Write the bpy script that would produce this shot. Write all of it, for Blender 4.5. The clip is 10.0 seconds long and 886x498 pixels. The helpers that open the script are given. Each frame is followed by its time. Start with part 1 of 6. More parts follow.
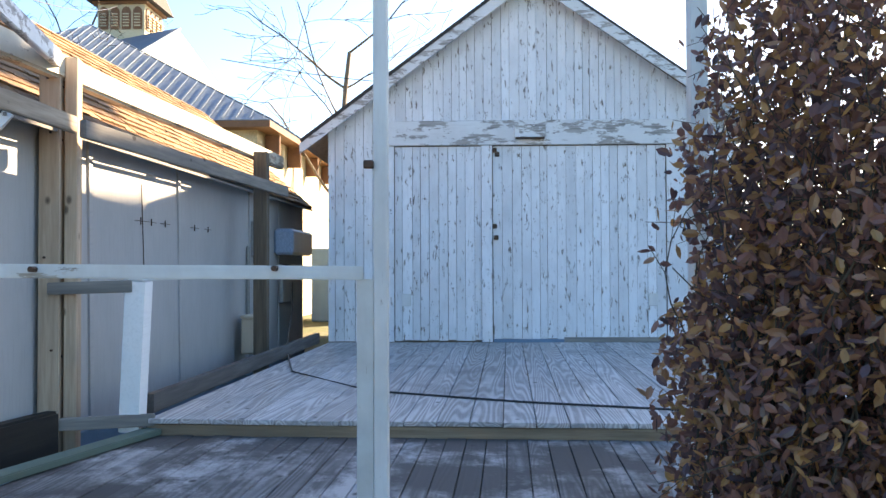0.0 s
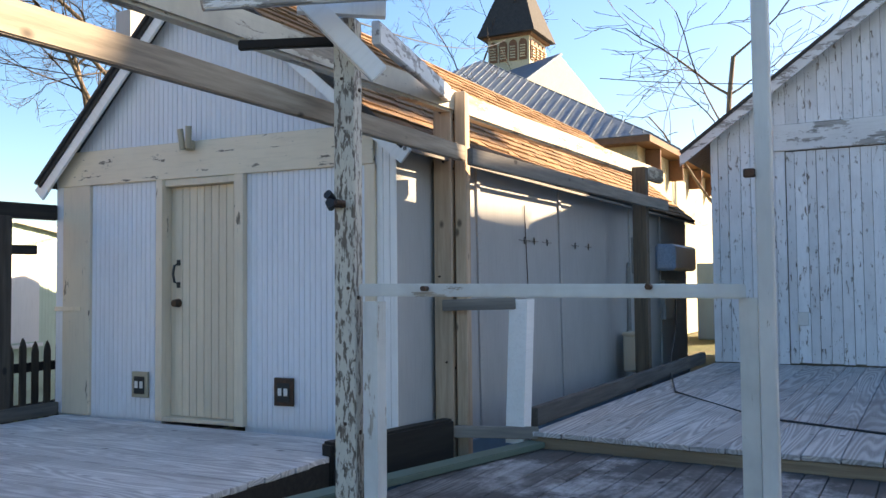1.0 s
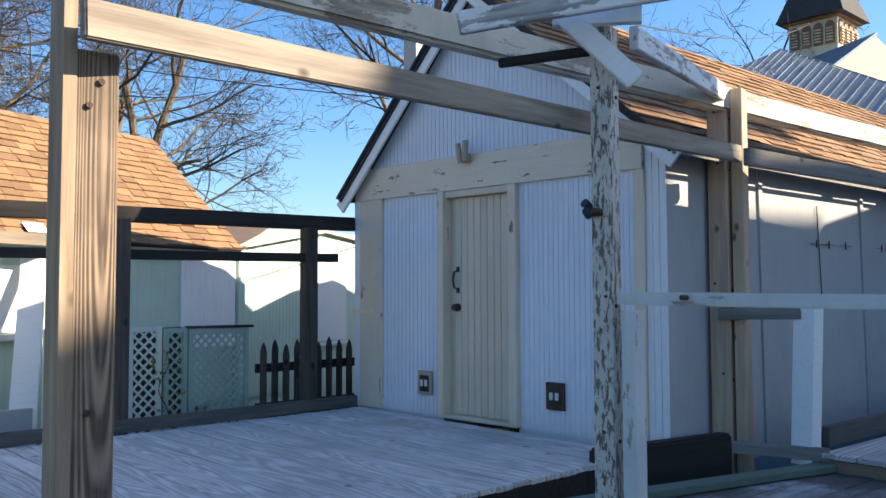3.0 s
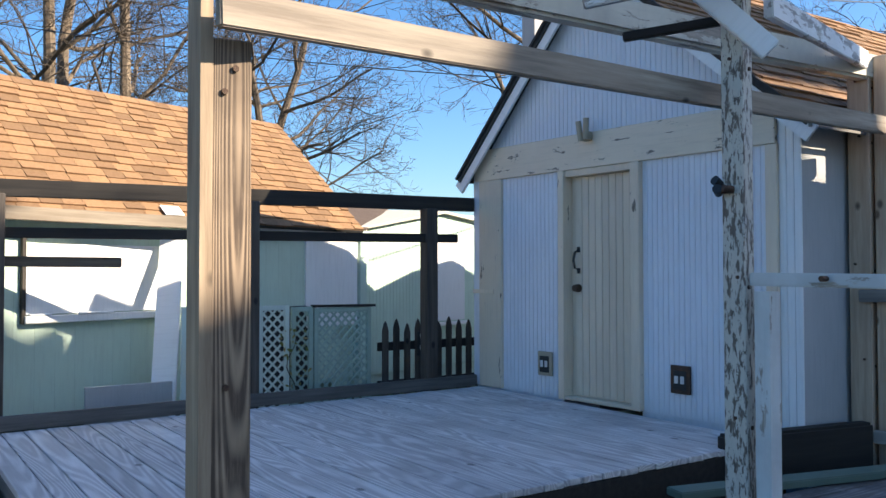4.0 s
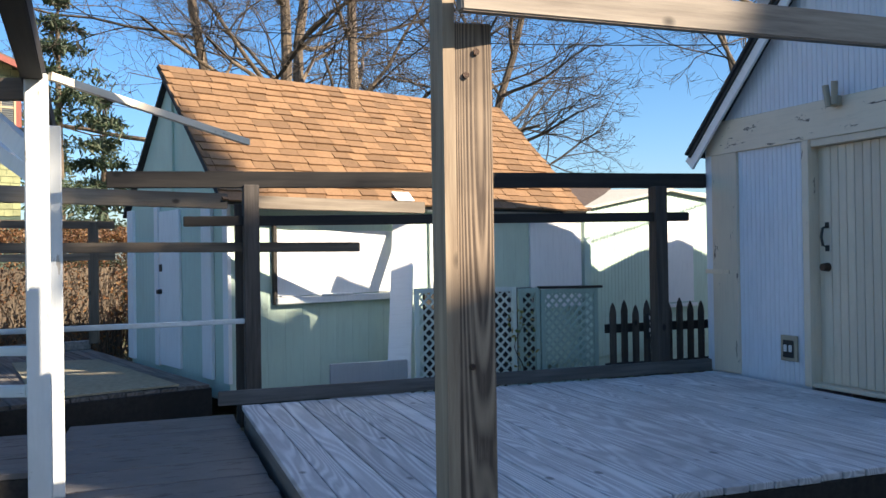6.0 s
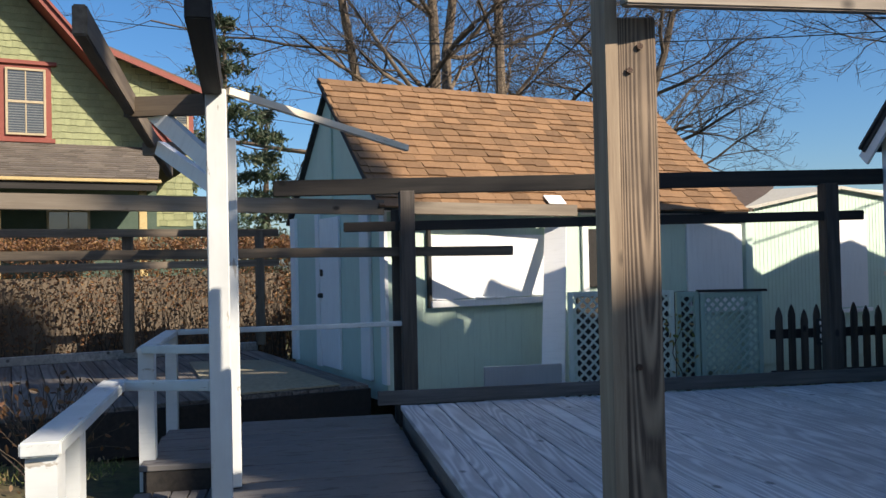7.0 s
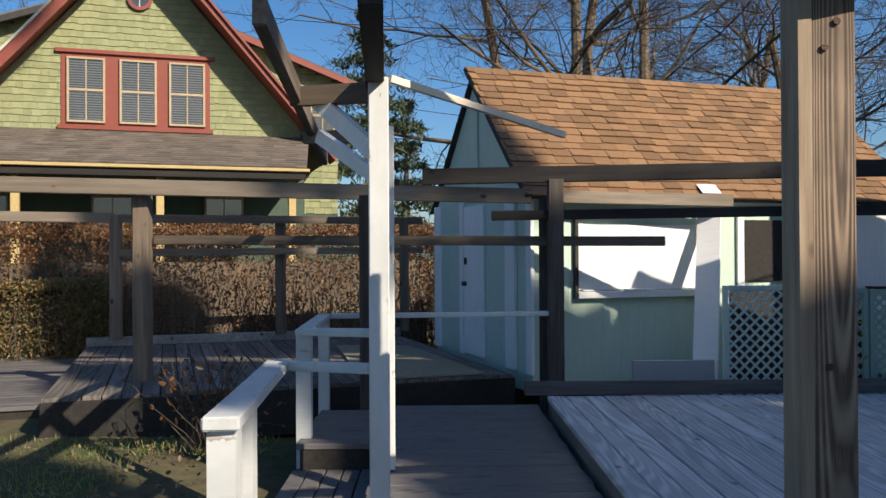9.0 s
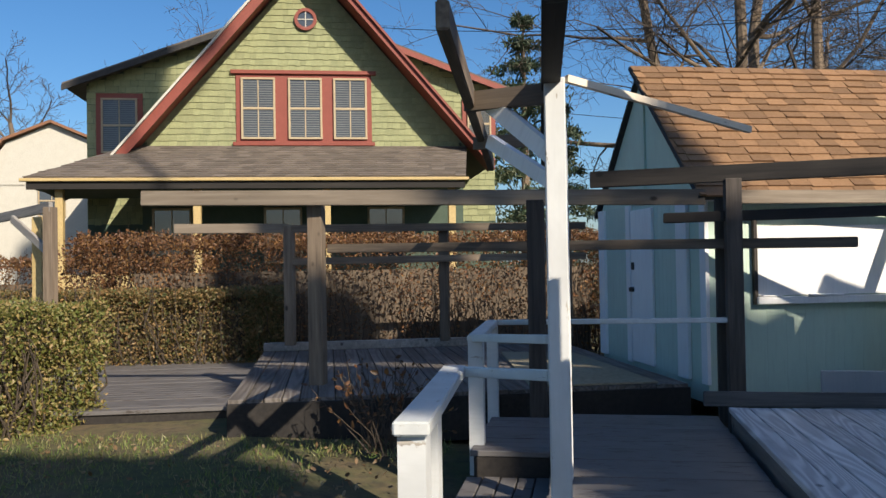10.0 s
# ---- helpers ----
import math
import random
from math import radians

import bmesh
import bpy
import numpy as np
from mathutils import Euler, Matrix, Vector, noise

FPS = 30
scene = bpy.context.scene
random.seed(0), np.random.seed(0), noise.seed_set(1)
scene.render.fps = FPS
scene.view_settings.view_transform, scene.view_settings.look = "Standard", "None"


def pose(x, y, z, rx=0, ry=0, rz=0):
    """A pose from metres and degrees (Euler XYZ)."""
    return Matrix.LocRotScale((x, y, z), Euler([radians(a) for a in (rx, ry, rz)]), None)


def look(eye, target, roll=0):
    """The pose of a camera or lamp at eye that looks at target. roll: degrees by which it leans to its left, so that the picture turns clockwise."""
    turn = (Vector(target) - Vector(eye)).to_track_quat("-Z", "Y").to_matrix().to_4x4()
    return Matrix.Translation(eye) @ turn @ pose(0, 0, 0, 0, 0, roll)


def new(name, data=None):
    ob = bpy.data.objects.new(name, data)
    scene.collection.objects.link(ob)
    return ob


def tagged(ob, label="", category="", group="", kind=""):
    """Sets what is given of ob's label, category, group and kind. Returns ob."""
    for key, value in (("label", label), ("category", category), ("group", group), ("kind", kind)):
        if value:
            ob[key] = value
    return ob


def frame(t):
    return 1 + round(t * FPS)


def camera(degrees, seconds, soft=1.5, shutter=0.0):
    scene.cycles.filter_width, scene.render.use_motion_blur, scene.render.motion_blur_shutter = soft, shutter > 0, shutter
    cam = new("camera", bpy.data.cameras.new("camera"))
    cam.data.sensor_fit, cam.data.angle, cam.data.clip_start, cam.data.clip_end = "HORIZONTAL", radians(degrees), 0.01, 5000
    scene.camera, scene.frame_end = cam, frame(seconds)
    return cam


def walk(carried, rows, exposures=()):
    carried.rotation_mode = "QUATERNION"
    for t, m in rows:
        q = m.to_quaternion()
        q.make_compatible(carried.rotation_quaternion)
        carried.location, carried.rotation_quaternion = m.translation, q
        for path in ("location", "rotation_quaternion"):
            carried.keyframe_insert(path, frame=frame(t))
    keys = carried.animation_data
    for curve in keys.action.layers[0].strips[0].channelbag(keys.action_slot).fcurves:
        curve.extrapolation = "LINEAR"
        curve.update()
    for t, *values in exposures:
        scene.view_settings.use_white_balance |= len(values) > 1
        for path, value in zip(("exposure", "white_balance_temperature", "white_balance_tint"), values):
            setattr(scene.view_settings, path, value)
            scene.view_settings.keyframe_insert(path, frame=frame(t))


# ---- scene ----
cam = camera(55.69, 10.0)
PATH = [
    (0.0, look((-0.002, 0.003, 1.548), (-0.260, 7.997, 1.720), -0.23)),
    (0.5, look((-0.062, 0.022, 1.539), (-1.745, 7.841, 1.697), -1.48)),
    (1.0, look((0.024, 0.116, 1.561), (-3.688, 7.195, 1.906), -0.56)),
    (1.5, look((0.175, 0.157, 1.579), (-4.624, 6.542, 2.030), 0.05)),
    (2.0, look((0.217, 0.176, 1.583), (-5.008, 6.215, 2.073), -0.16)),
    (2.5, look((0.215, 0.179, 1.583), (-5.327, 5.930, 2.035), -0.26)),
    (4.0, look((0.171, 0.164, 1.582), (-6.412, 4.705, 1.795), -0.09)),
    (4.5, look((0.156, 0.152, 1.583), (-6.733, 4.219, 1.656), -0.27)),
    (5.0, look((0.136, 0.127, 1.581), (-7.030, 3.682, 1.587), -0.35)),
    (6.5, look((0.092, 0.082, 1.570), (-7.615, 2.223, 1.678), -1.15)),
    (7.0, look((0.098, 0.046, 1.554), (-7.783, 1.416, 1.695), -1.26)),
    (7.5, look((0.087, 0.025, 1.552), (-7.866, 0.877, 1.702), -0.96)),
    (8.0, look((0.066, 0.002, 1.548), (-7.911, 0.602, 1.655), -0.66)),
    (8.5, look((0.046, -0.029, 1.548), (-7.945, 0.346, 1.612), -0.51)),
    (9.0, look((0.037, -0.068, 1.548), (-7.962, 0.035, 1.608), -0.31)),
    (9.5, look((0.003, -0.128, 1.542), (-7.984, -0.583, 1.627), -0.61)),
    (10.0, look((-0.026, -0.191, 1.537), (-7.910, -1.540, 1.681), -0.95)),
]
EXPOSURES = [(0.0, 2.65, 8350, 14), (1.0, 2.05, 8500, 15), (2.5, 1.65, 6950, 11), (4.5, 1.55, 6600, 10), (6.5, 1.12, 6500, 10), (7.5, 0.50, 6250, 10), (8.5, 0.54, 6400, 10), (10.0, 0.56, 6350, 10)]
walk(cam, PATH, EXPOSURES)

# ---- light ----
SUN_AZ = Vector((0.70, 0.714, 0.0)).normalized()
SUN_EL = radians(33)
world = bpy.data.worlds.new("sky")
scene.world = world
world.use_nodes = True
wn = world.node_tree
sky = wn.nodes.new("ShaderNodeTexSky")
sky.sky_type = 'NISHITA'
sky.sun_disc = False
sky.sun_elevation = SUN_EL
sky.sun_rotation = math.atan2(SUN_AZ.x, SUN_AZ.y)
sky.air_density, sky.dust_density, sky.ozone_density = 1.0, 1.2, 5.0
sky_tint = wn.nodes.new("ShaderNodeHueSaturation")
sky_tint.inputs["Saturation"].default_value = 1.18
wn.links.new(sky.outputs[0], sky_tint.inputs["Color"])
wn.links.new(sky_tint.outputs[0], wn.nodes["Background"].inputs[0])
wn.nodes["Background"].inputs[1].default_value = 0.085
sun_data = bpy.data.lights.new("sun", 'SUN')
sun_data.energy, sun_data.angle, sun_data.color = 5.0, radians(0.4), (1.0, 0.87, 0.70)
sun = new("sun", sun_data)
sun_dir = Vector((SUN_AZ.x * math.cos(SUN_EL), SUN_AZ.y * math.cos(SUN_EL), math.sin(SUN_EL)))
sun.rotation_mode = "QUATERNION"
sun.rotation_quaternion = sun_dir.to_track_quat("Z", "Y")
sun.location = sun_dir * 60


# ---- materials ----
def node_mat(name, rough=0.7):
    m = bpy.data.materials.new(name)
    m.use_nodes = True
    b = m.node_tree.nodes["Principled BSDF"]
    b.inputs["Roughness"].default_value = rough
    return m, m.node_tree, b


def mix(nt, fac, a, b):
    n = nt.nodes.new("ShaderNodeMix")
    n.data_type = 'RGBA'
    for sock, v in ((n.inputs[0], fac), (n.inputs[6], a), (n.inputs[7], b)):
        if isinstance(v, (int, float)):
            sock.default_value = v
        elif isinstance(v, tuple):
            sock.default_value = (*v[:3], 1)
        else:
            nt.links.new(v, sock)
    return n.outputs[2]


def noise_tex(nt, scale, stretch=(1, 1, 1), detail=4.0, rough=0.6, per_object=False, place=False):
    tc = nt.nodes.new("ShaderNodeNewGeometry") if place else nt.nodes.new("ShaderNodeTexCoord")
    mp = nt.nodes.new("ShaderNodeMapping")
    mp.inputs["Scale"].default_value = stretch
    nt.links.new(tc.outputs["Position" if place else "Object"], mp.inputs[0])
    vec = mp.outputs[0]
    if per_object:
        info = nt.nodes.new("ShaderNodeObjectInfo")
        mul = nt.nodes.new("ShaderNodeMath")
        mul.operation = 'MULTIPLY'
        mul.inputs[1].default_value = 37.0
        nt.links.new(info.outputs["Random"], mul.inputs[0])
        add = nt.nodes.new("ShaderNodeVectorMath")
        nt.links.new(vec, add.inputs[0])
        nt.links.new(mul.outputs[0], add.inputs[1])
        vec = add.outputs[0]
    n = nt.nodes.new("ShaderNodeTexNoise")
    n.inputs["Scale"].default_value = scale
    n.inputs["Detail"].default_value = detail
    n.inputs["Roughness"].default_value = rough
    nt.links.new(vec, n.inputs["Vector"])
    return n.outputs[0]


def ramp(nt, v, lo, hi):
    n = nt.nodes.new("ShaderNodeMapRange")
    n.inputs[1].default_value, n.inputs[2].default_value = lo, hi
    nt.links.new(v, n.inputs[0])
    return n.outputs[0]


def relief(nt, bsdf, v, strength, dist=0.01):
    n = nt.nodes.new("ShaderNodeBump")
    n.inputs["Strength"].default_value = strength
    n.inputs["Distance"].default_value = dist
    nt.links.new(v, n.inputs["Height"])
    nt.links.new(n.outputs[0], bsdf.inputs["Normal"])


def along(axis, k=0.06):
    return tuple(k if i == axis else 1.0 for i in range(3))


def knots(nt, axis):
    """Sparse round knots, drawn out a little along the grain."""
    tc = nt.nodes.new("ShaderNodeTexCoord")
    info = nt.nodes.new("ShaderNodeObjectInfo")
    mp = nt.nodes.new("ShaderNodeMapping")
    mp.inputs["Scale"].default_value = along(axis, 0.62)
    nt.links.new(tc.outputs["Object"], mp.inputs[0])
    add = nt.nodes.new("ShaderNodeVectorMath")
    shift = nt.nodes.new("ShaderNodeMath")
    shift.operation = 'MULTIPLY'
    shift.inputs[1].default_value = 29.0
    nt.links.new(info.outputs["Random"], shift.inputs[0])
    nt.links.new(mp.outputs[0], add.inputs[0])
    nt.links.new(shift.outputs[0], add.inputs[1])
    v = nt.nodes.new("ShaderNodeTexVoronoi")
    v.inputs["Scale"].default_value = 4.2
    nt.links.new(add.outputs[0], v.inputs["Vector"])
    return ramp(nt, v.outputs["Distance"], 0.115, 0.055)


def wood(name, dark, light, axis=0, rough=0.8, scale=26.0, bump=0.35, vary=0.35):
    """Weathered or raw timber with grain along one axis of the object."""
    m, nt, b = node_mat(name, rough)
    grain = noise_tex(nt, scale, along(axis), 6.0, 0.65, True)
    blotch = noise_tex(nt, 1.7, along(axis, 0.4), 3.0, 0.6, True)
    col = mix(nt, ramp(nt, grain, 0.35, 0.68), dark, light)
    mid = tuple((x + y) / 2 for x, y in zip(dark, light))
    col = mix(nt, ramp(nt, blotch, 0.35, 0.8), col, tuple(x * 0.6 for x in mid))
    col = mix(nt, knots(nt, axis), col, tuple(x * 0.3 for x in dark))
    info = nt.nodes.new("ShaderNodeObjectInfo")
    hsv = nt.nodes.new("ShaderNodeHueSaturation")
    nt.links.new(ramp(nt, info.outputs["Random"], 0, 1), hsv.inputs["Value"])
    v = nt.nodes.new("ShaderNodeMapRange")
    v.inputs[3].default_value, v.inputs[4].default_value = 1 - vary, 1 + vary
    nt.links.new(info.outputs["Random"], v.inputs[0])
    nt.links.new(v.outputs[0], hsv.inputs["Value"])
    nt.links.new(col, hsv.inputs["Color"])
    nt.links.new(hsv.outputs[0], b.inputs["Base Color"])
    relief(nt, b, grain, bump, 0.006)
    return m


def grained(name, dark, light, axis=0, rough=0.75, bands=22.0, vary=0.2, arc=0.055, worn=False):
    """Deck boards with open cathedral grain, whitened by weather."""
    m, nt, b = node_mat(name, rough)
    tc = nt.nodes.new("ShaderNodeTexCoord")
    info = nt.nodes.new("ShaderNodeObjectInfo")
    mp = nt.nodes.new("ShaderNodeMapping")
    mp.inputs["Scale"].default_value = tuple(arc if i == axis else 1.0 for i in range(3))
    nt.links.new(tc.outputs["Object"], mp.inputs[0])
    off = nt.nodes.new("ShaderNodeMath")
    off.operation = 'MULTIPLY'
    off.inputs[1].default_value = 53.0
    nt.links.new(info.outputs["Random"], off.inputs[0])
    add = nt.nodes.new("ShaderNodeVectorMath")
    nt.links.new(mp.outputs[0], add.inputs[0])
    nt.links.new(off.outputs[0], add.inputs[1])
    big = nt.nodes.new("ShaderNodeTexNoise")
    big.inputs["Scale"].default_value, big.inputs["Detail"].default_value = 4.5, 1.0
    nt.links.new(add.outputs[0], big.inputs["Vector"])
    w = nt.nodes.new("ShaderNodeMath")
    w.operation = 'MULTIPLY'
    w.inputs[1].default_value = bands * 3.2
    nt.links.new(big.outputs[0], w.inputs[0])
    s = nt.nodes.new("ShaderNodeMath")
    s.operation = 'SINE'
    nt.links.new(w.outputs[0], s.inputs[0])
    ring = ramp(nt, s.outputs[0], -0.6, 0.9)
    fine = noise_tex(nt, 60.0, along(axis, 0.05), 5.0, 0.7, True)
    blotch = noise_tex(nt, 1.3, (1, 1, 1), 4.0, 0.65, place=True)
    col = mix(nt, ring, dark, light)
    col = mix(nt, ramp(nt, fine, 0.45, 0.75), col, tuple(x * 0.8 for x in light))
    col = mix(nt, ramp(nt, blotch, 0.5, 0.8), col, tuple(x * 0.75 for x in dark))
    if worn:
        rub = noise_tex(nt, 2.6, (1, 1, 1) if axis == 2 else ((1, 0.45, 1) if axis == 1 else (0.45, 1, 1)), 7.0, 0.7, place=True)
        dark_patch = noise_tex(nt, 1.0, (1, 1, 1), 6.0, 0.7, place=True)
        col = mix(nt, ramp(nt, rub, 0.47, 0.60), col, tuple(min(0.6, x * 1.75) for x in light))
        col = mix(nt, ramp(nt, dark_patch, 0.46, 0.55), col, tuple(x * 0.7 for x in dark))
    col = mix(nt, knots(nt, axis), col, tuple(x * 0.45 for x in dark))
    v = nt.nodes.new("ShaderNodeMapRange")
    v.inputs[3].default_value, v.inputs[4].default_value = 1 - vary, 1 + vary
    nt.links.new(info.outputs["Random"], v.inputs[0])
    hsv = nt.nodes.new("ShaderNodeHueSaturation")
    nt.links.new(v.outputs[0], hsv.inputs["Value"])
    nt.links.new(col, hsv.inputs["Color"])
    nt.links.new(hsv.outputs[0], b.inputs["Base Color"])
    relief(nt, b, ring, 0.25, 0.004)
    return m


def painted(name, paint, under=(0.16, 0.13, 0.10), chips=0.0, axis=2, rough=0.55, vary=0.06, dirt=0.25, size=9.0):
    """Brushed paint on timber; chips: how much of it has come off, in streaks along the grain."""
    m, nt, b = node_mat(name, rough)
    soft = noise_tex(nt, 2.2, (1, 1, 0.6), 5.0, 0.65, True)
    fine = noise_tex(nt, 45.0, along(axis, 0.08), 4.0, 0.6, True)
    col = mix(nt, ramp(nt, soft, 0.4, 0.85), paint, tuple(c * (1 - dirt) for c in paint))
    col = mix(nt, ramp(nt, fine, 0.5, 0.9), col, tuple(c * 0.82 for c in paint))
    h = fine
    if chips > 0:
        flake = noise_tex(nt, size, along(axis, 0.28), 7.0, 0.72, True)
        edge = 0.78 - 0.33 * chips
        hole = ramp(nt, flake, edge, edge + 0.018)
        raw = mix(nt, ramp(nt, fine, 0.35, 0.65), under, tuple(min(1, c * 2.2) for c in under))
        col = mix(nt, hole, col, raw)
        inv = nt.nodes.new("ShaderNodeMath")
        inv.operation = 'SUBTRACT'
        inv.inputs[0].default_value = 1.0
        nt.links.new(hole, inv.inputs[1])
        h = inv.outputs[0]
    info = nt.nodes.new("ShaderNodeObjectInfo")
    v = nt.nodes.new("ShaderNodeMapRange")
    v.inputs[3].default_value, v.inputs[4].default_value = 1 - vary, 1 + vary
    nt.links.new(info.outputs["Random"], v.inputs[0])
    hsv = nt.nodes.new("ShaderNodeHueSaturation")
    nt.links.new(v.outputs[0], hsv.inputs["Value"])
    nt.links.new(col, hsv.inputs["Color"])
    nt.links.new(hsv.outputs[0], b.inputs["Base Color"])
    relief(nt, b, h, 0.3, 0.003)
    return m


def rough_mat(name, a, c, scale=6.0, rough=0.85, bump=0.3, metal=0.0, island=0.0, dist=0.01):
    m, nt, b = node_mat(name, rough)
    n1 = noise_tex(nt, scale, (1, 1, 1), 6.0, 0.65)
    n2 = noise_tex(nt, scale * 9, (1, 1, 1), 3.0, 0.6)
    col = mix(nt, ramp(nt, n1, 0.3, 0.72), a, c)
    col = mix(nt, ramp(nt, n2, 0.35, 0.8), col, tuple(x * 0.7 for x in a))
    if island:
        geo = nt.nodes.new("ShaderNodeNewGeometry")
        info = nt.nodes.new("ShaderNodeObjectInfo")
        add = nt.nodes.new("ShaderNodeMath")
        nt.links.new(geo.outputs["Random Per Island"], add.inputs[0])
        nt.links.new(info.outputs["Random"], add.inputs[1])
        fr = nt.nodes.new("ShaderNodeMath")
        fr.operation = 'FRACT'
        nt.links.new(add.outputs[0], fr.inputs[0])
        v = nt.nodes.new("ShaderNodeMapRange")
        v.inputs[3].default_value, v.inputs[4].default_value = 1 - island, 1 + island
        nt.links.new(fr.outputs[0], v.inputs[0])
        hsv = nt.nodes.new("ShaderNodeHueSaturation")
        nt.links.new(v.outputs[0], hsv.inputs["Value"])
        nt.links.new(col, hsv.inputs["Color"])
        col = hsv.outputs[0]
    nt.links.new(col, b.inputs["Base Color"])
    b.inputs["Metallic"].default_value = metal
    relief(nt, b, n2, bump, dist)
    return m


def leaf_mat(name, a, c, d, glow_through=0.3, rough=0.5):
    m, nt, b = node_mat(name, rough)
    geo = nt.nodes.new("ShaderNodeNewGeometry")
    r = nt.nodes.new("ShaderNodeValToRGB")
    r.color_ramp.elements[0].color = (*a, 1)
    r.color_ramp.elements[1].color = (*d, 1)
    e = r.color_ramp.elements.new(0.55)
    e.color = (*c, 1)
    nt.links.new(geo.outputs["Random Per Island"], r.inputs[0])
    nt.links.new(r.outputs[0], b.inputs["Base Color"])
    tr = nt.nodes.new("ShaderNodeBsdfTranslucent")
    nt.links.new(r.outputs[0], tr.inputs[0])
    ms = nt.nodes.new("ShaderNodeMixShader")
    ms.inputs[0].default_value = glow_through
    nt.links.new(b.outputs[0], ms.inputs[1])
    nt.links.new(tr.outputs[0], ms.inputs[2])
    nt.links.new(ms.outputs[0], nt.nodes["Material Output"].inputs[0])
    return m


WHITE_BARN = painted("barn_white_paint", (0.74, 0.76, 0.78), (0.12, 0.105, 0.09), 0.56, 2, vary=0.08, dirt=0.26, size=22.0)
WHITE_PEEL = painted("peeling_white_beam", (0.72, 0.73, 0.73), (0.20, 0.19, 0.18), 0.78, 0, vary=0.04, dirt=0.2)
WHITE_CHIP = painted("flaking_white_post", (0.62, 0.59, 0.51), (0.09, 0.072, 0.058), 0.80, 2, dirt=0.3, size=40.0)
OLD_BEAM = painted("old_pale_beam", (0.58, 0.53, 0.43), (0.17, 0.14, 0.11), 0.72, 0, dirt=0.45, size=7.0)
WHITE = painted("white_rail_paint", (0.63, 0.65, 0.63), (0.22, 0.2, 0.17), 0.50, 0, dirt=0.36, size=12.0)
WHITE_V = painted("white_post_paint", (0.68, 0.69, 0.67), (0.22, 0.2, 0.17), 0.46, 2, dirt=0.32, size=12.0)
PALE_BLUE = painted("pale_blue_white_siding", (0.70, 0.73, 0.78), (0.3, 0.3, 0.3), 0.05, 2, dirt=0.1)
CREAM = painted("cream_paint", (0.72, 0.61, 0.47), (0.10, 0.08, 0.06), 0.46, 2, dirt=0.12)
CREAM_H = painted("cream_beam_paint", (0.72, 0.62, 0.48), (0.10, 0.08, 0.06), 0.52, 0, dirt=0.12, size=14.0)
DOOR_CREAM = painted("cream_door_paint", (0.68, 0.575, 0.44), (0.2, 0.16, 0.1), 0.05, 2, dirt=0.14)
STUCCO = painted("pale_rendered_wall", (0.421, 0.421, 0.417), (0.324, 0.324, 0.308), 0.12, 2, 0.9, 0.0, 0.14)
MINT = painted("mint_green_paint", (0.53, 0.66, 0.55), (0.3, 0.3, 0.26), 0.14, 2, dirt=0.14)
MINT_PALE = painted("pale_mint_paint", (0.50, 0.63, 0.55), (0.3, 0.3, 0.26), 0.06, 2, dirt=0.1)
LATTICE_GREEN = painted("mint_green_lattice", (0.33, 0.45, 0.39), (0.3, 0.3, 0.26), 0.12, 2, dirt=0.15)
LATTICE = painted("pale_green_lattice", (0.60, 0.68, 0.62), (0.3, 0.3, 0.26), 0.12, 2, dirt=0.15)
SHED_WHITE = painted("shed_white_paint", (0.84, 0.84, 0.83), (0.3, 0.3, 0.28), 0.08, 2, dirt=0.08)
TIMBER = wood("brown_treated_timber", (0.40, 0.275, 0.185), (0.66, 0.51, 0.37), 2, scale=22, vary=0.08)
TIMBER_NEAR = grained("dark_grained_timber", (0.09, 0.06, 0.04), (0.36, 0.26, 0.172), 2, bands=115.0, vary=0.05, arc=0.03)
MID_X = wood("brown_grey_rail", (0.10, 0.075, 0.053), (0.28, 0.218, 0.155), 0, scale=24)
TIMBER_X = wood("brown_treated_beam", (0.20, 0.14, 0.09), (0.40, 0.31, 0.21), 0, scale=22)
BEAM_X = wood("pale_weathered_beam", (0.20, 0.16, 0.125), (0.45, 0.38, 0.30), 0, scale=24, vary=0.08)
GREY_X = wood("grey_weathered_beam", (0.17, 0.16, 0.15), (0.36, 0.33, 0.29), 0, scale=24)
GREY_Z = wood("brown_weathered_post", (0.099, 0.074, 0.052), (0.261, 0.200, 0.140), 2, scale=24)
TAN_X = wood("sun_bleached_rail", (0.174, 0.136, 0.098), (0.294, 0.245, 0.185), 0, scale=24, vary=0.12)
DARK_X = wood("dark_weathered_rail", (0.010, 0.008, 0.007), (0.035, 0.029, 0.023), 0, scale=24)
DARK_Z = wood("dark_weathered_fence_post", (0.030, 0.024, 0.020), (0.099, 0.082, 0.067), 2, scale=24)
KICK_X = wood("grey_black_kick_board", (0.05, 0.048, 0.047), (0.135, 0.13, 0.125), 0, scale=24)
DECK_UP = grained("whitened_deck_board", (0.43, 0.405, 0.395), (0.66, 0.635, 0.615), 0, vary=0.13, bands=34.0, arc=0.10)
DECK_BROWN = grained("brown_grey_deck_board", (0.094, 0.079, 0.064), (0.175, 0.154, 0.134), 0, vary=0.2)
DECK_UP_Y = grained("whitened_deck_board_b", (0.31, 0.295, 0.285), (0.56, 0.545, 0.53), 1, vary=0.16, bands=42.0, arc=0.05)
DECK_LOW = grained("worn_lower_deck_board", (0.082, 0.080, 0.079), (0.197, 0.194, 0.193), 1, vary=0.22, bands=30.0, arc=0.07, worn=True)
DECK_GREY = painted("worn_grey_deck_paint", (0.135, 0.126, 0.120), (0.04, 0.033, 0.028), 0.62, 1, dirt=0.4, size=15.0)
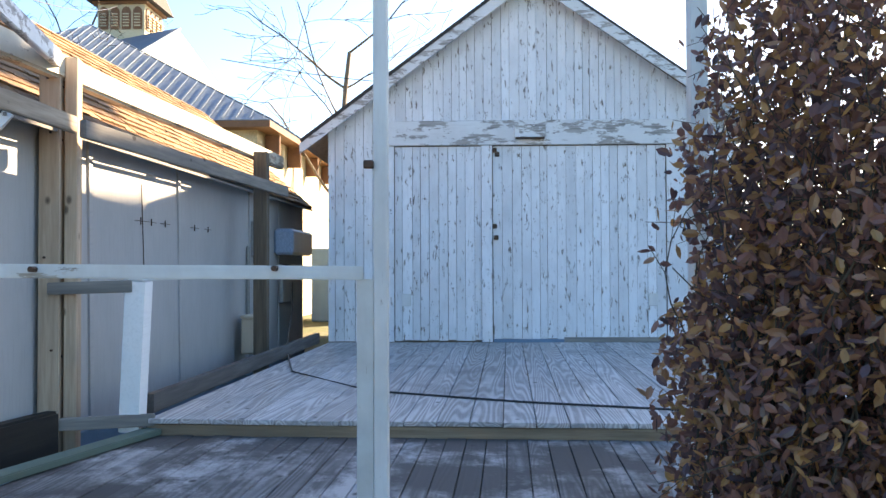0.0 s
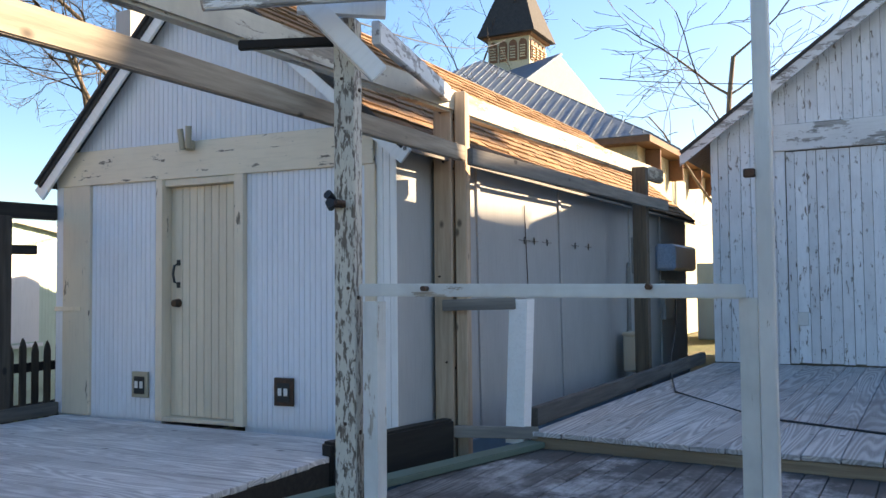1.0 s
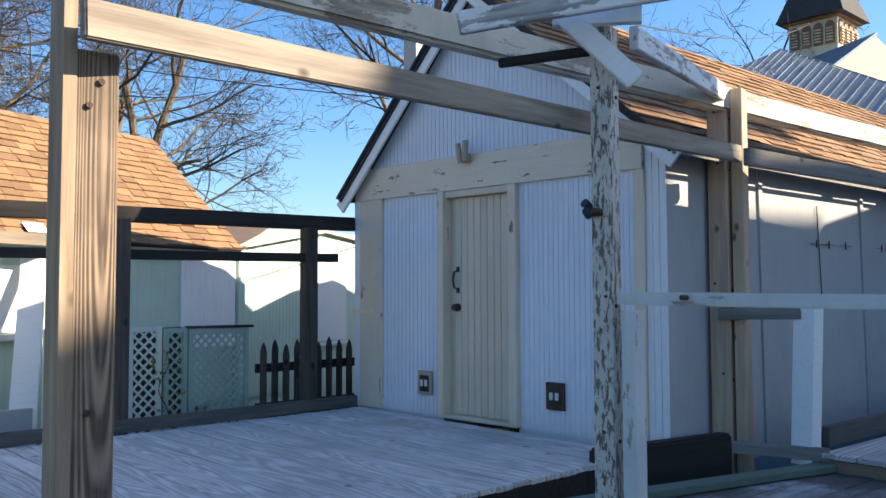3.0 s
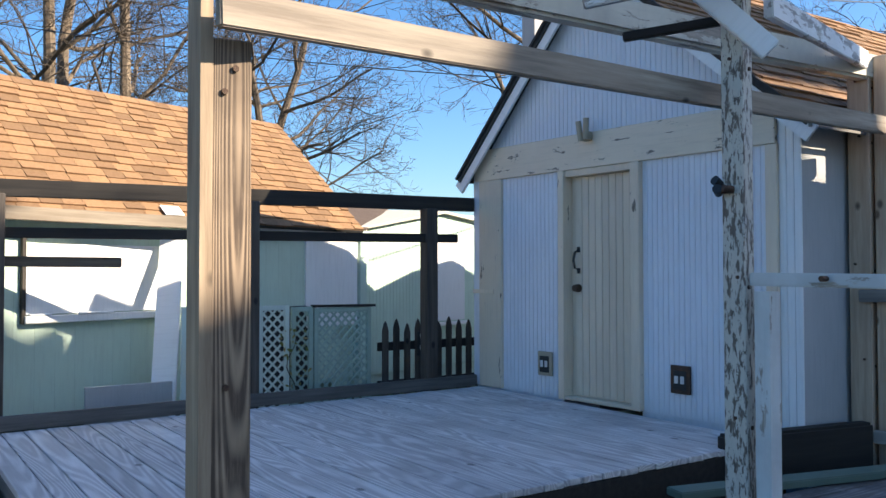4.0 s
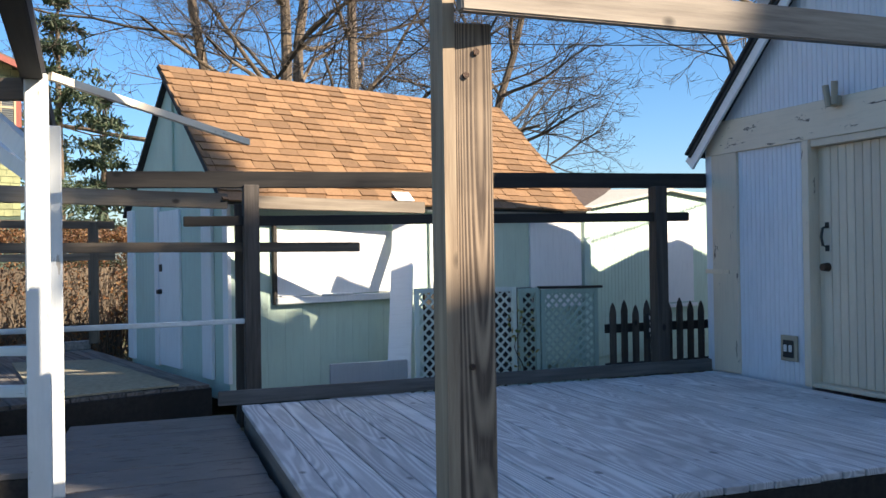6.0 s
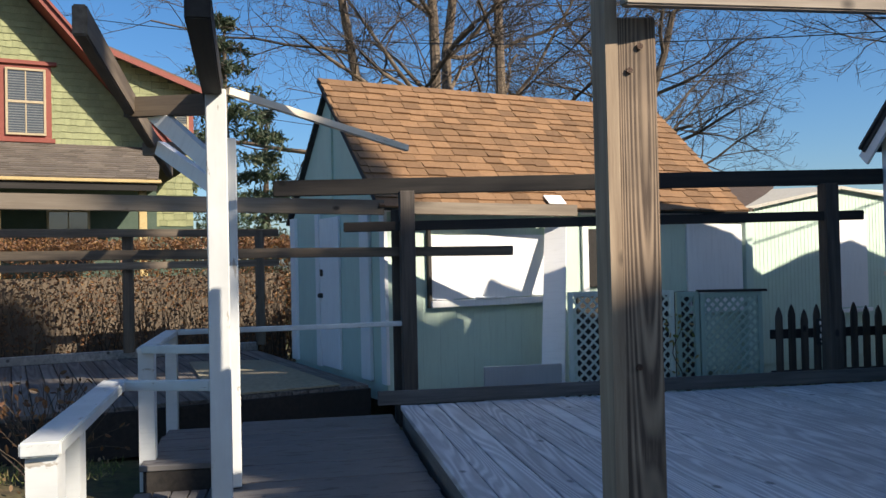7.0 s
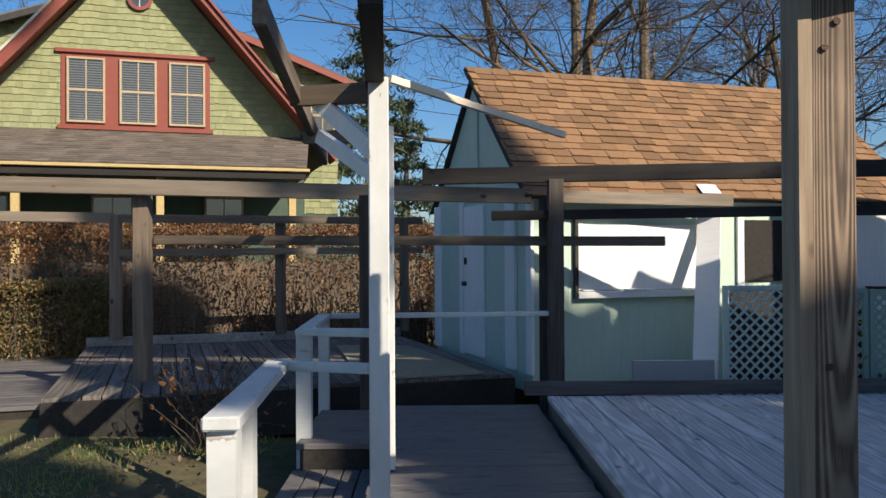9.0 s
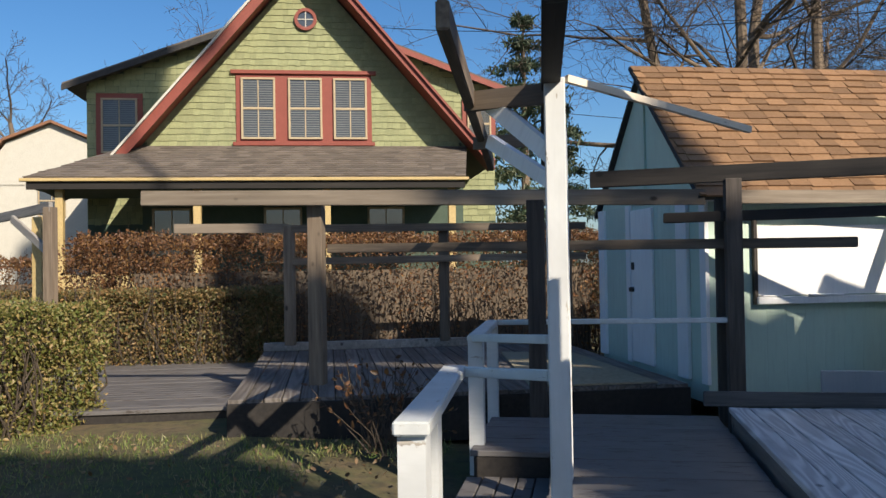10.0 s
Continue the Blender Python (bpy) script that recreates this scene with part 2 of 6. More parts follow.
GREEN_EDGE = painted("dark_green_edging", (0.10, 0.16, 0.13), (0.2, 0.19, 0.17), 0.35, 0, dirt=0.4)
BLUE_BASE = painted("faded_blue_plinth", (0.12, 0.22, 0.32), (0.2, 0.19, 0.17), 0.3, 0, dirt=0.4)
PLY = rough_mat("tan_plywood", (0.30, 0.26, 0.17), (0.36, 0.31, 0.21), 2.0, 0.85, 0.1)
SHINGLE = rough_mat("brown_asphalt_shingle", (0.205, 0.112, 0.052), (0.285, 0.168, 0.085), 30.0, 0.9, 0.35, island=0.26)
SHINGLE_GREY = rough_mat("grey_asphalt_shingle", (0.125, 0.102, 0.082), (0.20, 0.168, 0.138), 30.0, 0.9, 0.35, island=0.24)
DARK_ROOF = rough_mat("dark_roof_felt", (0.035, 0.034, 0.034), (0.07, 0.065, 0.06), 8.0, 0.9)
LEAN_ROOF = rough_mat("dull_brown_roof_felt", (0.070, 0.048, 0.037), (0.110, 0.079, 0.062), 7.0, 0.9)
METAL_ROOF = rough_mat("blue_grey_metal_roof", (0.136, 0.187, 0.238), (0.204, 0.255, 0.306), 2.0, 0.45, 0.1, 0.4)
VIC_CREAM = rough_mat("cream_clapboard", (0.62, 0.54, 0.36), (0.70, 0.61, 0.42), 3.0, 0.7, 0.15)
VIC_BROWN = rough_mat("brown_eave_paint", (0.20, 0.09, 0.04), (0.28, 0.13, 0.06), 4.0, 0.6, 0.15)
IRON = rough_mat("rusty_iron", (0.06, 0.045, 0.035), (0.16, 0.08, 0.05), 20.0, 0.6, 0.3, 0.6)
BLACK = rough_mat("black_plastic", (0.015, 0.015, 0.016), (0.03, 0.03, 0.03), 10.0, 0.5, 0.1)
GREYBOX = rough_mat("grey_utility_box", (0.30, 0.31, 0.30), (0.38, 0.38, 0.36), 4.0, 0.55, 0.1)
BLUEBOX = rough_mat("pale_blue_plastic", (0.28, 0.38, 0.50), (0.36, 0.46, 0.58), 4.0, 0.4, 0.05)
LAMP_BOX = painted("weathered_lamp_box", (0.42, 0.36, 0.26), (0.12, 0.10, 0.08), 0.5, 2)
GREEN_SHINGLE = rough_mat("green_wood_shingle", (0.255, 0.272, 0.135), (0.335, 0.345, 0.185), 8.0, 0.85, 0.3, island=0.12)
GREEN_DARK = rough_mat("dark_green_siding", (0.056, 0.088, 0.064), (0.088, 0.120, 0.088), 6.0, 0.85, 0.3)
RED_TRIM = rough_mat("brick_red_trim", (0.216, 0.045, 0.027), (0.259, 0.063, 0.040), 6.0, 0.6, 0.15)
YELLOW = rough_mat("golden_yellow_paint", (0.480, 0.352, 0.144), (0.544, 0.408, 0.192), 4.0, 0.6, 0.15)
FAR_WHITE = rough_mat("white_far_siding", (0.50, 0.475, 0.405), (0.58, 0.555, 0.48), 4.0, 0.7, 0.15)
BARK = wood("grey_brown_bark", (0.09, 0.065, 0.045), (0.24, 0.18, 0.12), 2, scale=14)
TWIG = rough_mat("twig_bark", (0.056, 0.042, 0.030), (0.094, 0.070, 0.047), 6.0, 0.85, 0.2)
GRASS_G = leaf_mat("winter_grass", (0.108, 0.188, 0.033), (0.209, 0.241, 0.065), (0.361, 0.295, 0.144))
LITTER = leaf_mat("fallen_leaf", (0.156, 0.088, 0.039), (0.254, 0.166, 0.088), (0.351, 0.264, 0.156))
SASH = rough_mat("tan_sash_paint", (0.40, 0.31, 0.19), (0.47, 0.38, 0.24), 4.0, 0.6, 0.1)
HEDGE_LEAF = leaf_mat("brown_green_hedge_leaf", (0.091, 0.111, 0.033), (0.208, 0.150, 0.058), (0.325, 0.195, 0.078))
HEDGE_GREEN = leaf_mat("green_hedge_leaf", (0.11, 0.145, 0.03), (0.23, 0.215, 0.06), (0.38, 0.26, 0.11), 0.35)
HEDGE_RED = leaf_mat("russet_hedge_leaf", (0.080, 0.048, 0.024), (0.176, 0.080, 0.036), (0.264, 0.144, 0.048))
BUSH_LEAF = leaf_mat("dark_bronze_leaf", (0.10, 0.066, 0.075), (0.29, 0.14, 0.11), (0.50, 0.28, 0.11), 0.38, 0.22)
NEEDLE = leaf_mat("evergreen_needles", (0.05, 0.085, 0.045), (0.08, 0.115, 0.065), (0.13, 0.14, 0.08))

glass_m, glass_nt, glass_b = node_mat("window_glass", 0.06)
glass_b.inputs["Base Color"].default_value = (0.05, 0.06, 0.07, 1)
glass_b.inputs["Specular IOR Level"].default_value = 0.9
GLASS = glass_m
BLIND = rough_mat("window_blind", (0.115, 0.12, 0.115), (0.16, 0.165, 0.16), 5.0, 0.7, 0.05)


def ground_material():
    m, nt, b = node_mat("winter_lawn_soil", 0.97)
    n1 = noise_tex(nt, 0.6, (1, 1, 1), 6.0, 0.7)
    n2 = noise_tex(nt, 9.0, (1, 1, 1), 5.0, 0.7)
    col = mix(nt, ramp(nt, n1, 0.42, 0.62), (0.06, 0.075, 0.02), (0.125, 0.09, 0.045))
    col = mix(nt, ramp(nt, n2, 0.45, 0.75), col, (0.03, 0.025, 0.016))
    nt.links.new(col, b.inputs["Base Color"])
    relief(nt, b, n2, 0.6, 0.03)
    return m


GROUND = ground_material()


# ---- building blocks ----
def mesh_of(name, bm, mat):
    me = bpy.data.meshes.new(name)
    bm.to_mesh(me)
    bm.free()
    me.materials.append(mat)
    return me


def part(name, bm, mat, parent, label="", at=None):
    ob = new(name, mesh_of(name, bm, mat))
    ob.parent = parent
    if at is not None:
        ob.matrix_basis = at
    if label:
        tagged(ob, label)
    return ob


def thing(name, label, category, m=None, group="", kind=""):
    ob = new(name)
    ob.empty_display_size = 0.1
    if m is not None:
        ob.matrix_basis = m
    return tagged(ob, label, category, group, kind)


def solo(name, bm, mat, label, category, m=None, group="", kind=""):
    ob = new(name, mesh_of(name, bm, mat))
    if m is not None:
        ob.matrix_basis = m
    return tagged(ob, label, category, group, kind)


def quads(bm, pts, faces):
    vs = [bm.verts.new(p) for p in pts]
    for f in faces:
        bm.faces.new([vs[i] for i in f])
    return vs


BOX_FACES = ((0, 3, 2, 1), (4, 5, 6, 7), (0, 1, 5, 4), (1, 2, 6, 5), (2, 3, 7, 6), (3, 0, 4, 7))


def add_box(bm, lo, hi, m=None):
    (x0, y0, z0), (x1, y1, z1) = lo, hi
    pts = [Vector(p) for p in ((x0, y0, z0), (x1, y0, z0), (x1, y1, z0), (x0, y1, z0), (x0, y0, z1), (x1, y0, z1), (x1, y1, z1), (x0, y1, z1))]
    if m is not None:
        pts = [m @ p for p in pts]
    return quads(bm, pts, BOX_FACES)


def box(lo, hi, bevel=0.004, m=None):
    bm = bmesh.new()
    add_box(bm, lo, hi, m)
    if bevel:
        bmesh.ops.bevel(bm, geom=bm.edges[:], offset=bevel, segments=1, affect='EDGES')
    return bm


def stick_pose(a, b, roll=0.0):
    """A pose whose x axis runs from a to b and whose z axis is as upright as it can be."""
    a, b = Vector(a), Vector(b)
    x = (b - a).normalized()
    up = Vector((0, 0, 1)) if abs(x.z) < 0.95 else Vector((0, 1, 0))
    y = up.cross(x).normalized()
    z = x.cross(y)
    m = Matrix((x, y, z)).transposed().to_4x4()
    m.translation = a
    return m @ Matrix.Rotation(radians(roll), 4, 'X')


def stick_bm(length, w, h, bevel=0.005, cuts=0, warp=0.0):
    bm = bmesh.new()
    add_box(bm, (0, -w / 2, -h / 2), (length, w / 2, h / 2))
    if cuts:
        long = [e for e in bm.edges if abs(e.verts[0].co.x - e.verts[1].co.x) > 0.5 * length]
        bmesh.ops.subdivide_edges(bm, edges=long, cuts=cuts, use_grid_fill=True)
        for v in bm.verts:
            n = noise.noise(Vector((v.co.x * 1.3 + length * 7, w * 31, h * 17)))
            v.co.z += warp * n
            v.co.y += warp * 0.7 * noise.noise(Vector((v.co.x * 1.1, length * 5, 3.3)))
    sharp = [e for e in bm.edges if len(e.link_faces) == 2 and e.calc_face_angle(0) > 0.6]
    if bevel:
        bmesh.ops.bevel(bm, geom=sharp, offset=bevel, segments=2, affect='EDGES')
    return bm


def stick(name, a, b, w, h, mat, parent=None, label="", category="", group="", roll=0.0, cuts=5, warp=0.003, bevel=0.006):
    """A timber from a to b, w wide and h high; a thing of its own if it has no parent."""
    length = (Vector(b) - Vector(a)).length
    bm = stick_bm(length, w, h, bevel, cuts, warp)
    m = stick_pose(a, b, roll)
    if parent is None:
        return solo(name, bm, mat, label, category, m, group)
    return part(name, bm, mat, parent, label, m)


def post_bm(w, d, z0, z1, bevel=0.006):
    return box((-w / 2, -d / 2, z0), (w / 2, d / 2, z1), bevel)


def cyl(r, z0, z1, seg=12, r2=None, m=None):
    bm = bmesh.new()
    r2 = r if r2 is None else r2
    lo = [bm.verts.new((r * math.cos(2 * math.pi * i / seg), r * math.sin(2 * math.pi * i / seg), z0)) for i in range(seg)]
    hi = [bm.verts.new((r2 * math.cos(2 * math.pi * i / seg), r2 * math.sin(2 * math.pi * i / seg), z1)) for i in range(seg)]
    for i in range(seg):
        j = (i + 1) % seg
        bm.faces.new((lo[i], lo[j], hi[j], hi[i]))
    bm.faces.new(lo[::-1])
    bm.faces.new(hi)
    if m is not None:
        bm.transform(m)
    return bm


def tube(points, r, seg=6):
    """A round line through points; r may taper from a pair."""
    bm = bmesh.new()
    r0, r1 = r if isinstance(r, tuple) else (r, r)
    rings = []
    pts = [Vector(p) for p in points]
    for i, p in enumerate(pts):
        d = (pts[min(i + 1, len(pts) - 1)] - pts[max(i - 1, 0)]).normalized()
        u = d.orthogonal().normalized()
        v = d.cross(u)
        rr = r0 + (r1 - r0) * i / max(1, len(pts) - 1)
        rings.append([bm.verts.new(p + rr * (math.cos(2 * math.pi * k / seg) * u + math.sin(2 * math.pi * k / seg) * v)) for k in range(seg)])
    for a, b in zip(rings, rings[1:]):
        for k in range(seg):
            bm.faces.new((a[k], a[(k + 1) % seg], b[(k + 1) % seg], b[k]))
    bm.faces.new(rings[0][::-1])
    bm.faces.new(rings[-1])
    bmesh.ops.recalc_face_normals(bm, faces=bm.faces[:])
    return bm


def slab(poly, z0, z1, bevel=0.0):
    """An upright prism over a plan polygon."""
    bm = bmesh.new()
    n = len(poly)
    lo = [bm.verts.new((x, y, z0)) for x, y in poly]
    hi = [bm.verts.new((x, y, z1)) for x, y in poly]
    bm.faces.new(lo[::-1])
    bm.faces.new(hi)
    for i in range(n):
        j = (i + 1) % n
        bm.faces.new((lo[i], lo[j], hi[j], hi[i]))
    bmesh.ops.recalc_face_normals(bm, faces=bm.faces[:])
    if bevel:
        bmesh.ops.bevel(bm, geom=bm.edges[:], offset=bevel, segments=1, affect='EDGES')
    return bm


def sheet(corners, thick, m=None):
    """A thick flat sheet from its corners, in order; thickness goes against the normal."""
    bm = bmesh.new()
    c = [Vector(p) for p in corners]
    n = (c[1] - c[0]).cross(c[2] - c[0]).normalized()
    hi = [bm.verts.new(p) for p in c]
    lo = [bm.verts.new(p - n * thick) for p in c]
    bm.faces.new(hi)
    bm.faces.new(lo[::-1])
    k = len(c)
    for i in range(k):
        j = (i + 1) % k
        bm.faces.new((lo[i], lo[j], hi[j], hi[i]))
    bmesh.ops.recalc_face_normals(bm, faces=bm.faces[:])
    if m is not None:
        bm.transform(m)
    return bm


# ---- ground ----
bm = bmesh.new()
bmesh.ops.create_grid(bm, x_segments=120, y_segments=120, size=60)
for v in bm.verts:
    lawn = min(1.0, max(0.0, (-1.2 - v.co.y) / 1.5)) * min(1.0, max(0.0, (-2.0 - v.co.x) / 2.0))
    v.co.z = 0.05 * noise.noise(v.co * 0.35) - 0.03 + 0.17 * lawn
    r = math.hypot(v.co.x, v.co.y)
    if r > 50:
        k = 40.0 if max(abs(v.co.x), abs(v.co.y)) > 59 else 1.0
        v.co.x, v.co.y = v.co.x * k, v.co.y * k
solo("ground", bm, GROUND, "uneven winter lawn with bare brown soil patches", "ground", kind="structure")

TOP, LOW = 0.43, 0.31


def board_mesh(name, length, width, thick, axis, mat, bevel=0.004):
    """One board, its top at z 0, running along x (0) or y (1) from its middle."""
    a, b = (length / 2, width / 2) if axis == 0 else (width / 2, length / 2)
    return mesh_of(name, box((-a, -b, -thick), (a, b, 0), bevel), mat)


def lay_boards(parent, x0, x1, y0, y1, z, width, axis, mat, gap=0.011, thick=0.038, jitter=0.003, name="deck_board"):
    """Boards side by side over a rectangle in the parent's plan."""
    span = (y1 - y0) if axis == 0 else (x1 - x0)
    n = max(1, round(span / (width + gap)))
    pitch = span / n
    me = board_mesh(name, (x1 - x0) if axis == 0 else (y1 - y0), pitch - gap, thick, axis, mat)
    for i in range(n):
        ob = new(name, me)
        ob.parent = parent
        c = (i + 0.5) * pitch
        dz = random.uniform(-jitter, jitter)
        if axis == 0:
            ob.matrix_basis = pose((x0 + x1) / 2 + random.uniform(-0.006, 0.006), y0 + c, z + dz, 0, 0, 0)
        else:
            ob.matrix_basis = pose(x0 + c, (y0 + y1) / 2 + random.uniform(-0.006, 0.006), z + dz, 0, 0, 0)


# upper deck in front of the pale shack: boards run away from the camera's side
deck_a = thing("upper_deck", "raised deck of whitened weathered boards before the pale shack", "deck", pose(0, 0, 0), kind="structure")
lay_boards(deck_a, -6.58, -3.27, 0.83, 5.27, TOP, 0.142, 0, DECK_UP, gap=0.008)
part("rim_joist", box((-3.31, 0.86, 0.02), (-3.272, 5.1, TOP - 0.04), 0.004), DARK_X, deck_a, "dark stained rim joist")
part("rim_joist", box((-6.58, 0.85, 0.02), (-3.32, 0.888, TOP - 0.04), 0.004), GREY_X, deck_a)
# solid near-black fill stands in for the shade below the boards
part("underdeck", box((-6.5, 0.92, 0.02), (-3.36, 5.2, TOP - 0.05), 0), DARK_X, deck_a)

# upper deck before the barn
deck_b = thing("barn_deck", "raised deck of wide whitened boards before the white barn", "deck", pose(-2.42, 6.2, 0, 0, 0, -2.6), kind="structure")
lay_boards(deck_b, 0.02, 7.2, -0.02, 6.45, TOP, 0.235, 1, DECK_UP_Y, gap=0.007)
part("rim_joist", box((0.0, 0.0, LOW - 0.05), (7.2, 0.04, TOP - 0.042), 0.004), TIMBER_X, deck_b)
# dark fill again paints the shaded space under this deck
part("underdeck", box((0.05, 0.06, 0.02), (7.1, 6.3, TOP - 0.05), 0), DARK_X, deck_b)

# lower deck
deck_c = thing("lower_deck", "worn dark lower deck of narrow boards", "deck", pose(-2.42, 6.2, 0, 0, 0, -2.6), kind="structure")
lay_boards(deck_c, -0.2, 7.0, -5.45, -0.01, LOW, 0.138, 1, DECK_LOW, name="deck_board", gap=0.006)
# shade below the lower deck, as a near-black block
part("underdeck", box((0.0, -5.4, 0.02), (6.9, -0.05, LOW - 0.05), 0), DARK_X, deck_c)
stick("edging_plank", (-2.98, 3.9, LOW + 0.03), (-2.36, 6.19, LOW + 0.03), 0.15, 0.045, GREEN_EDGE, None, "flaking dark green edging plank along the lower deck", "plank")

# grey walkway
deck_d = thing("walkway", "walkway of worn grey-painted boards", "walkway", pose(0, 0, 0), kind="structure")
lay_boards(deck_d, -6.93, 1.5, -0.42, 0.80, LOW - 0.005, 0.140, 1, DECK_GREY, name="deck_board", gap=0.003)
# near-black block in place of the shaded hollow under the walkway
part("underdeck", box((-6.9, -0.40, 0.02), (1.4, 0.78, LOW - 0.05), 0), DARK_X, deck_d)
landing = thing("garden_steps", "two worn grey wooden steps down to the lawn", "steps", pose(0, 0, 0))
lay_boards(landing, -6.75, -5.52, -0.97, -0.43, LOW - 0.005, 0.135, 1, DECK_GREY, name="tread", gap=0.003)
part("riser", box((-5.56, -0.95, 0.02), (-5.53, -0.45, LOW - 0.046), 0.003), DARK_X, landing)
lay_boards(landing, -5.51, -4.45, -1.0, -0.43, 0.14, 0.11, 0, DECK_GREY, name="tread")
# dark block for the shade beneath the steps
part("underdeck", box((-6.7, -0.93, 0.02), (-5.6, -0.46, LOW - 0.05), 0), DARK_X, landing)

# rear platform beside the mint shed, with its plywood sheet and its kerb
platform = thing("rear_platform", "grey board platform with a dark face beside the mint shed", "platform", pose(-6.63, -3.17, 0, 0, 0, 17.5), kind="structure")
lay_boards(platform, -4.0, 0.0, 0.0, 4.05, TOP, 0.14, 0, DECK_BROWN, name="deck_board")
part("rim_joist", box((0.0, 0.0, 0.02), (0.04, 4.05, TOP - 0.03), 0.004), DARK_X, platform)
part("kerb", box((-4.1, 0.0, TOP), (-4.0, 4.05, TOP + 0.11), 0.006), GREY_X, platform)
# platform's underside shade, put in as a dark solid
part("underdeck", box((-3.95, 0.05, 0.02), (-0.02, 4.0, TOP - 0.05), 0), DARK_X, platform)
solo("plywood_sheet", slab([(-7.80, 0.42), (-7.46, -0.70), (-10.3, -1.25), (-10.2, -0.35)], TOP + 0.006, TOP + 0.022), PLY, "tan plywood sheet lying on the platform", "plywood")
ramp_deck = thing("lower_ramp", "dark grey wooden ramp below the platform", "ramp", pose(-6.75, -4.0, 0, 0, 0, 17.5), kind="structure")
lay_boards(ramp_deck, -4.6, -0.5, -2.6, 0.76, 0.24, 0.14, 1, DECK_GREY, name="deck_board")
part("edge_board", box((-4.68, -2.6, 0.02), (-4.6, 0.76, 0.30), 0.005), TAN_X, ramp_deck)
# dark solid for the shade under the ramp
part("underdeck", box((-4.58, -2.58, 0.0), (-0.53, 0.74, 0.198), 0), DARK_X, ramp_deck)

# kerb boards along the decks
stick("kick_board", (-6.64, 0.66, TOP + 0.055), (-6.66, 5.28, TOP + 0.055), 0.045, 0.11, KICK_X, None, "dark weathered kick board along the deck edge", "board")
stick("kick_board", (-2.48, 6.42, TOP + 0.072), (-2.27, 12.4, TOP + 0.072), 0.07, 0.15, KICK_X, None, "grey weathered kerb board along the barn deck", "board")
stick("sleeper", (-3.30, 4.75, 0.36), (-3.02, 6.0, 0.36), 0.12, 0.32, DARK_X, None, "dark old timber sleeper beside the shack", "timber", bevel=0.02)
stick("sleeper", (-2.98, 6.0, 0.42), (-2.36, 6.22, 0.42), 0.05, 0.09, GREY_X, None, "short grey timber between post and deck", "timber")


# ---- barn ----
BY = 12.48
AX, AZ = 0.90, 5.89
SL, SR = 0.742, 0.70
BL, BR = -2.12, 3.92


def rake(x):
    return AZ - SL * (AX - x) if x < AX else AZ - SR * (x - AX)


barn = thing("barn", "old white plank barn with flaking paint and a steep gable", "barn", pose(0, 0, 0))
part("wall", slab([(BL, BY), (BR, BY), (BR, BY + 8), (BL, BY + 8)], 0.0, rake(BL) - 0.05), GREY_Z, barn)
part("gable", sheet([(BL, BY, rake(BL) - 0.06), (BR, BY, rake(BR) - 0.06), (AX, BY, AZ - 0.06)], 0.06), GREY_Z, barn)


def barn_board(x0, x1, z0, z1a, z1b, y=BY, t=0.022, name="board", mat=WHITE_BARN):
    bm = bmesh.new()
    e = 0.002
    g = random.choice((0.0004, 0.0006, 0.001, 0.0025))
    x0, x1 = x0 + g, x1 - g
    pts = [(x0, y, z0), (x1, y, z0), (x1, y, z1b), (x0, y, z1a),
           (x0 + e, y - t, z0), (x1 - e, y - t, z0), (x1 - e, y - t, z1b), (x0 + e, y - t, z1a)]
    quads(bm, pts, ((4, 5, 6, 7), (0, 4, 7, 3), (5, 1, 2, 6), (0, 1, 5, 4), (7, 6, 2, 3)))
    return part(name, bm, mat, barn)


def board_run(x0, x1, lo, hi, y, wmin=0.10, wmax=0.17, skip=None):
    x = x0
    while x < x1 - 0.03:
        w = min(random.uniform(wmin, wmax), x1 - x)
        if x1 - x - w < 0.06:
            w = x1 - x
        barn_board(x, x + w, lo + random.uniform(-0.008, 0.008), hi(x), hi(x + w), y + random.uniform(-0.003, 0.003))
        x += w


board_run(BL, -1.26, TOP + 0.01, lambda x: rake(x) - 0.09, BY)
board_run(-1.26, 3.2, 3.72, lambda x: rake(x) - 0.09, BY)
board_run(3.2, BR, TOP + 0.01, lambda x: rake(x) - 0.09, BY)
barn_board(-1.26, -1.13, TOP + 0.01, 3.36, 3.36, BY - 0.01)
barn_board(2.90, 3.2, TOP + 0.01, 3.36, 3.36, BY - 0.01)
board_run(-1.12, 0.17, TOP + 0.03, lambda x: 3.34, BY + 0.005, 0.11, 0.16)
barn_board(0.17, 0.33, TOP + 0.01, 3.35, 3.35, BY - 0.03)
board_run(0.34, 2.89, TOP + 0.05, lambda x: 3.34, BY + 0.012, 0.11, 0.16)
part("header_beam", box((-1.27, BY - 0.07, 3.355), (3.9, BY - 0.002, 3.72), 0.008), WHITE_PEEL, barn, "peeling white header beam")
part("name_board", box((0.66, BY - 0.12, 3.46), (1.12, BY - 0.075, 3.65), 0.006), WHITE_PEEL, barn, "small blank flaking board with a rusty foot")
part("foot_strip", box((0.68, BY - 0.16, 3.435), (1.10, BY - 0.075, 3.455), 0.004), IRON, barn)
part("sill_board", box((0.34, BY - 0.05, TOP + 0.002), (1.38, BY - 0.02, TOP + 0.05), 0.004), BLUE_BASE, barn, "blue-green sill strip")
part("sill_board", box((1.38, BY - 0.045, TOP + 0.002), (3.9, BY - 0.02, TOP + 0.075), 0.004), GREY_X, barn, "bare rotten sill board")
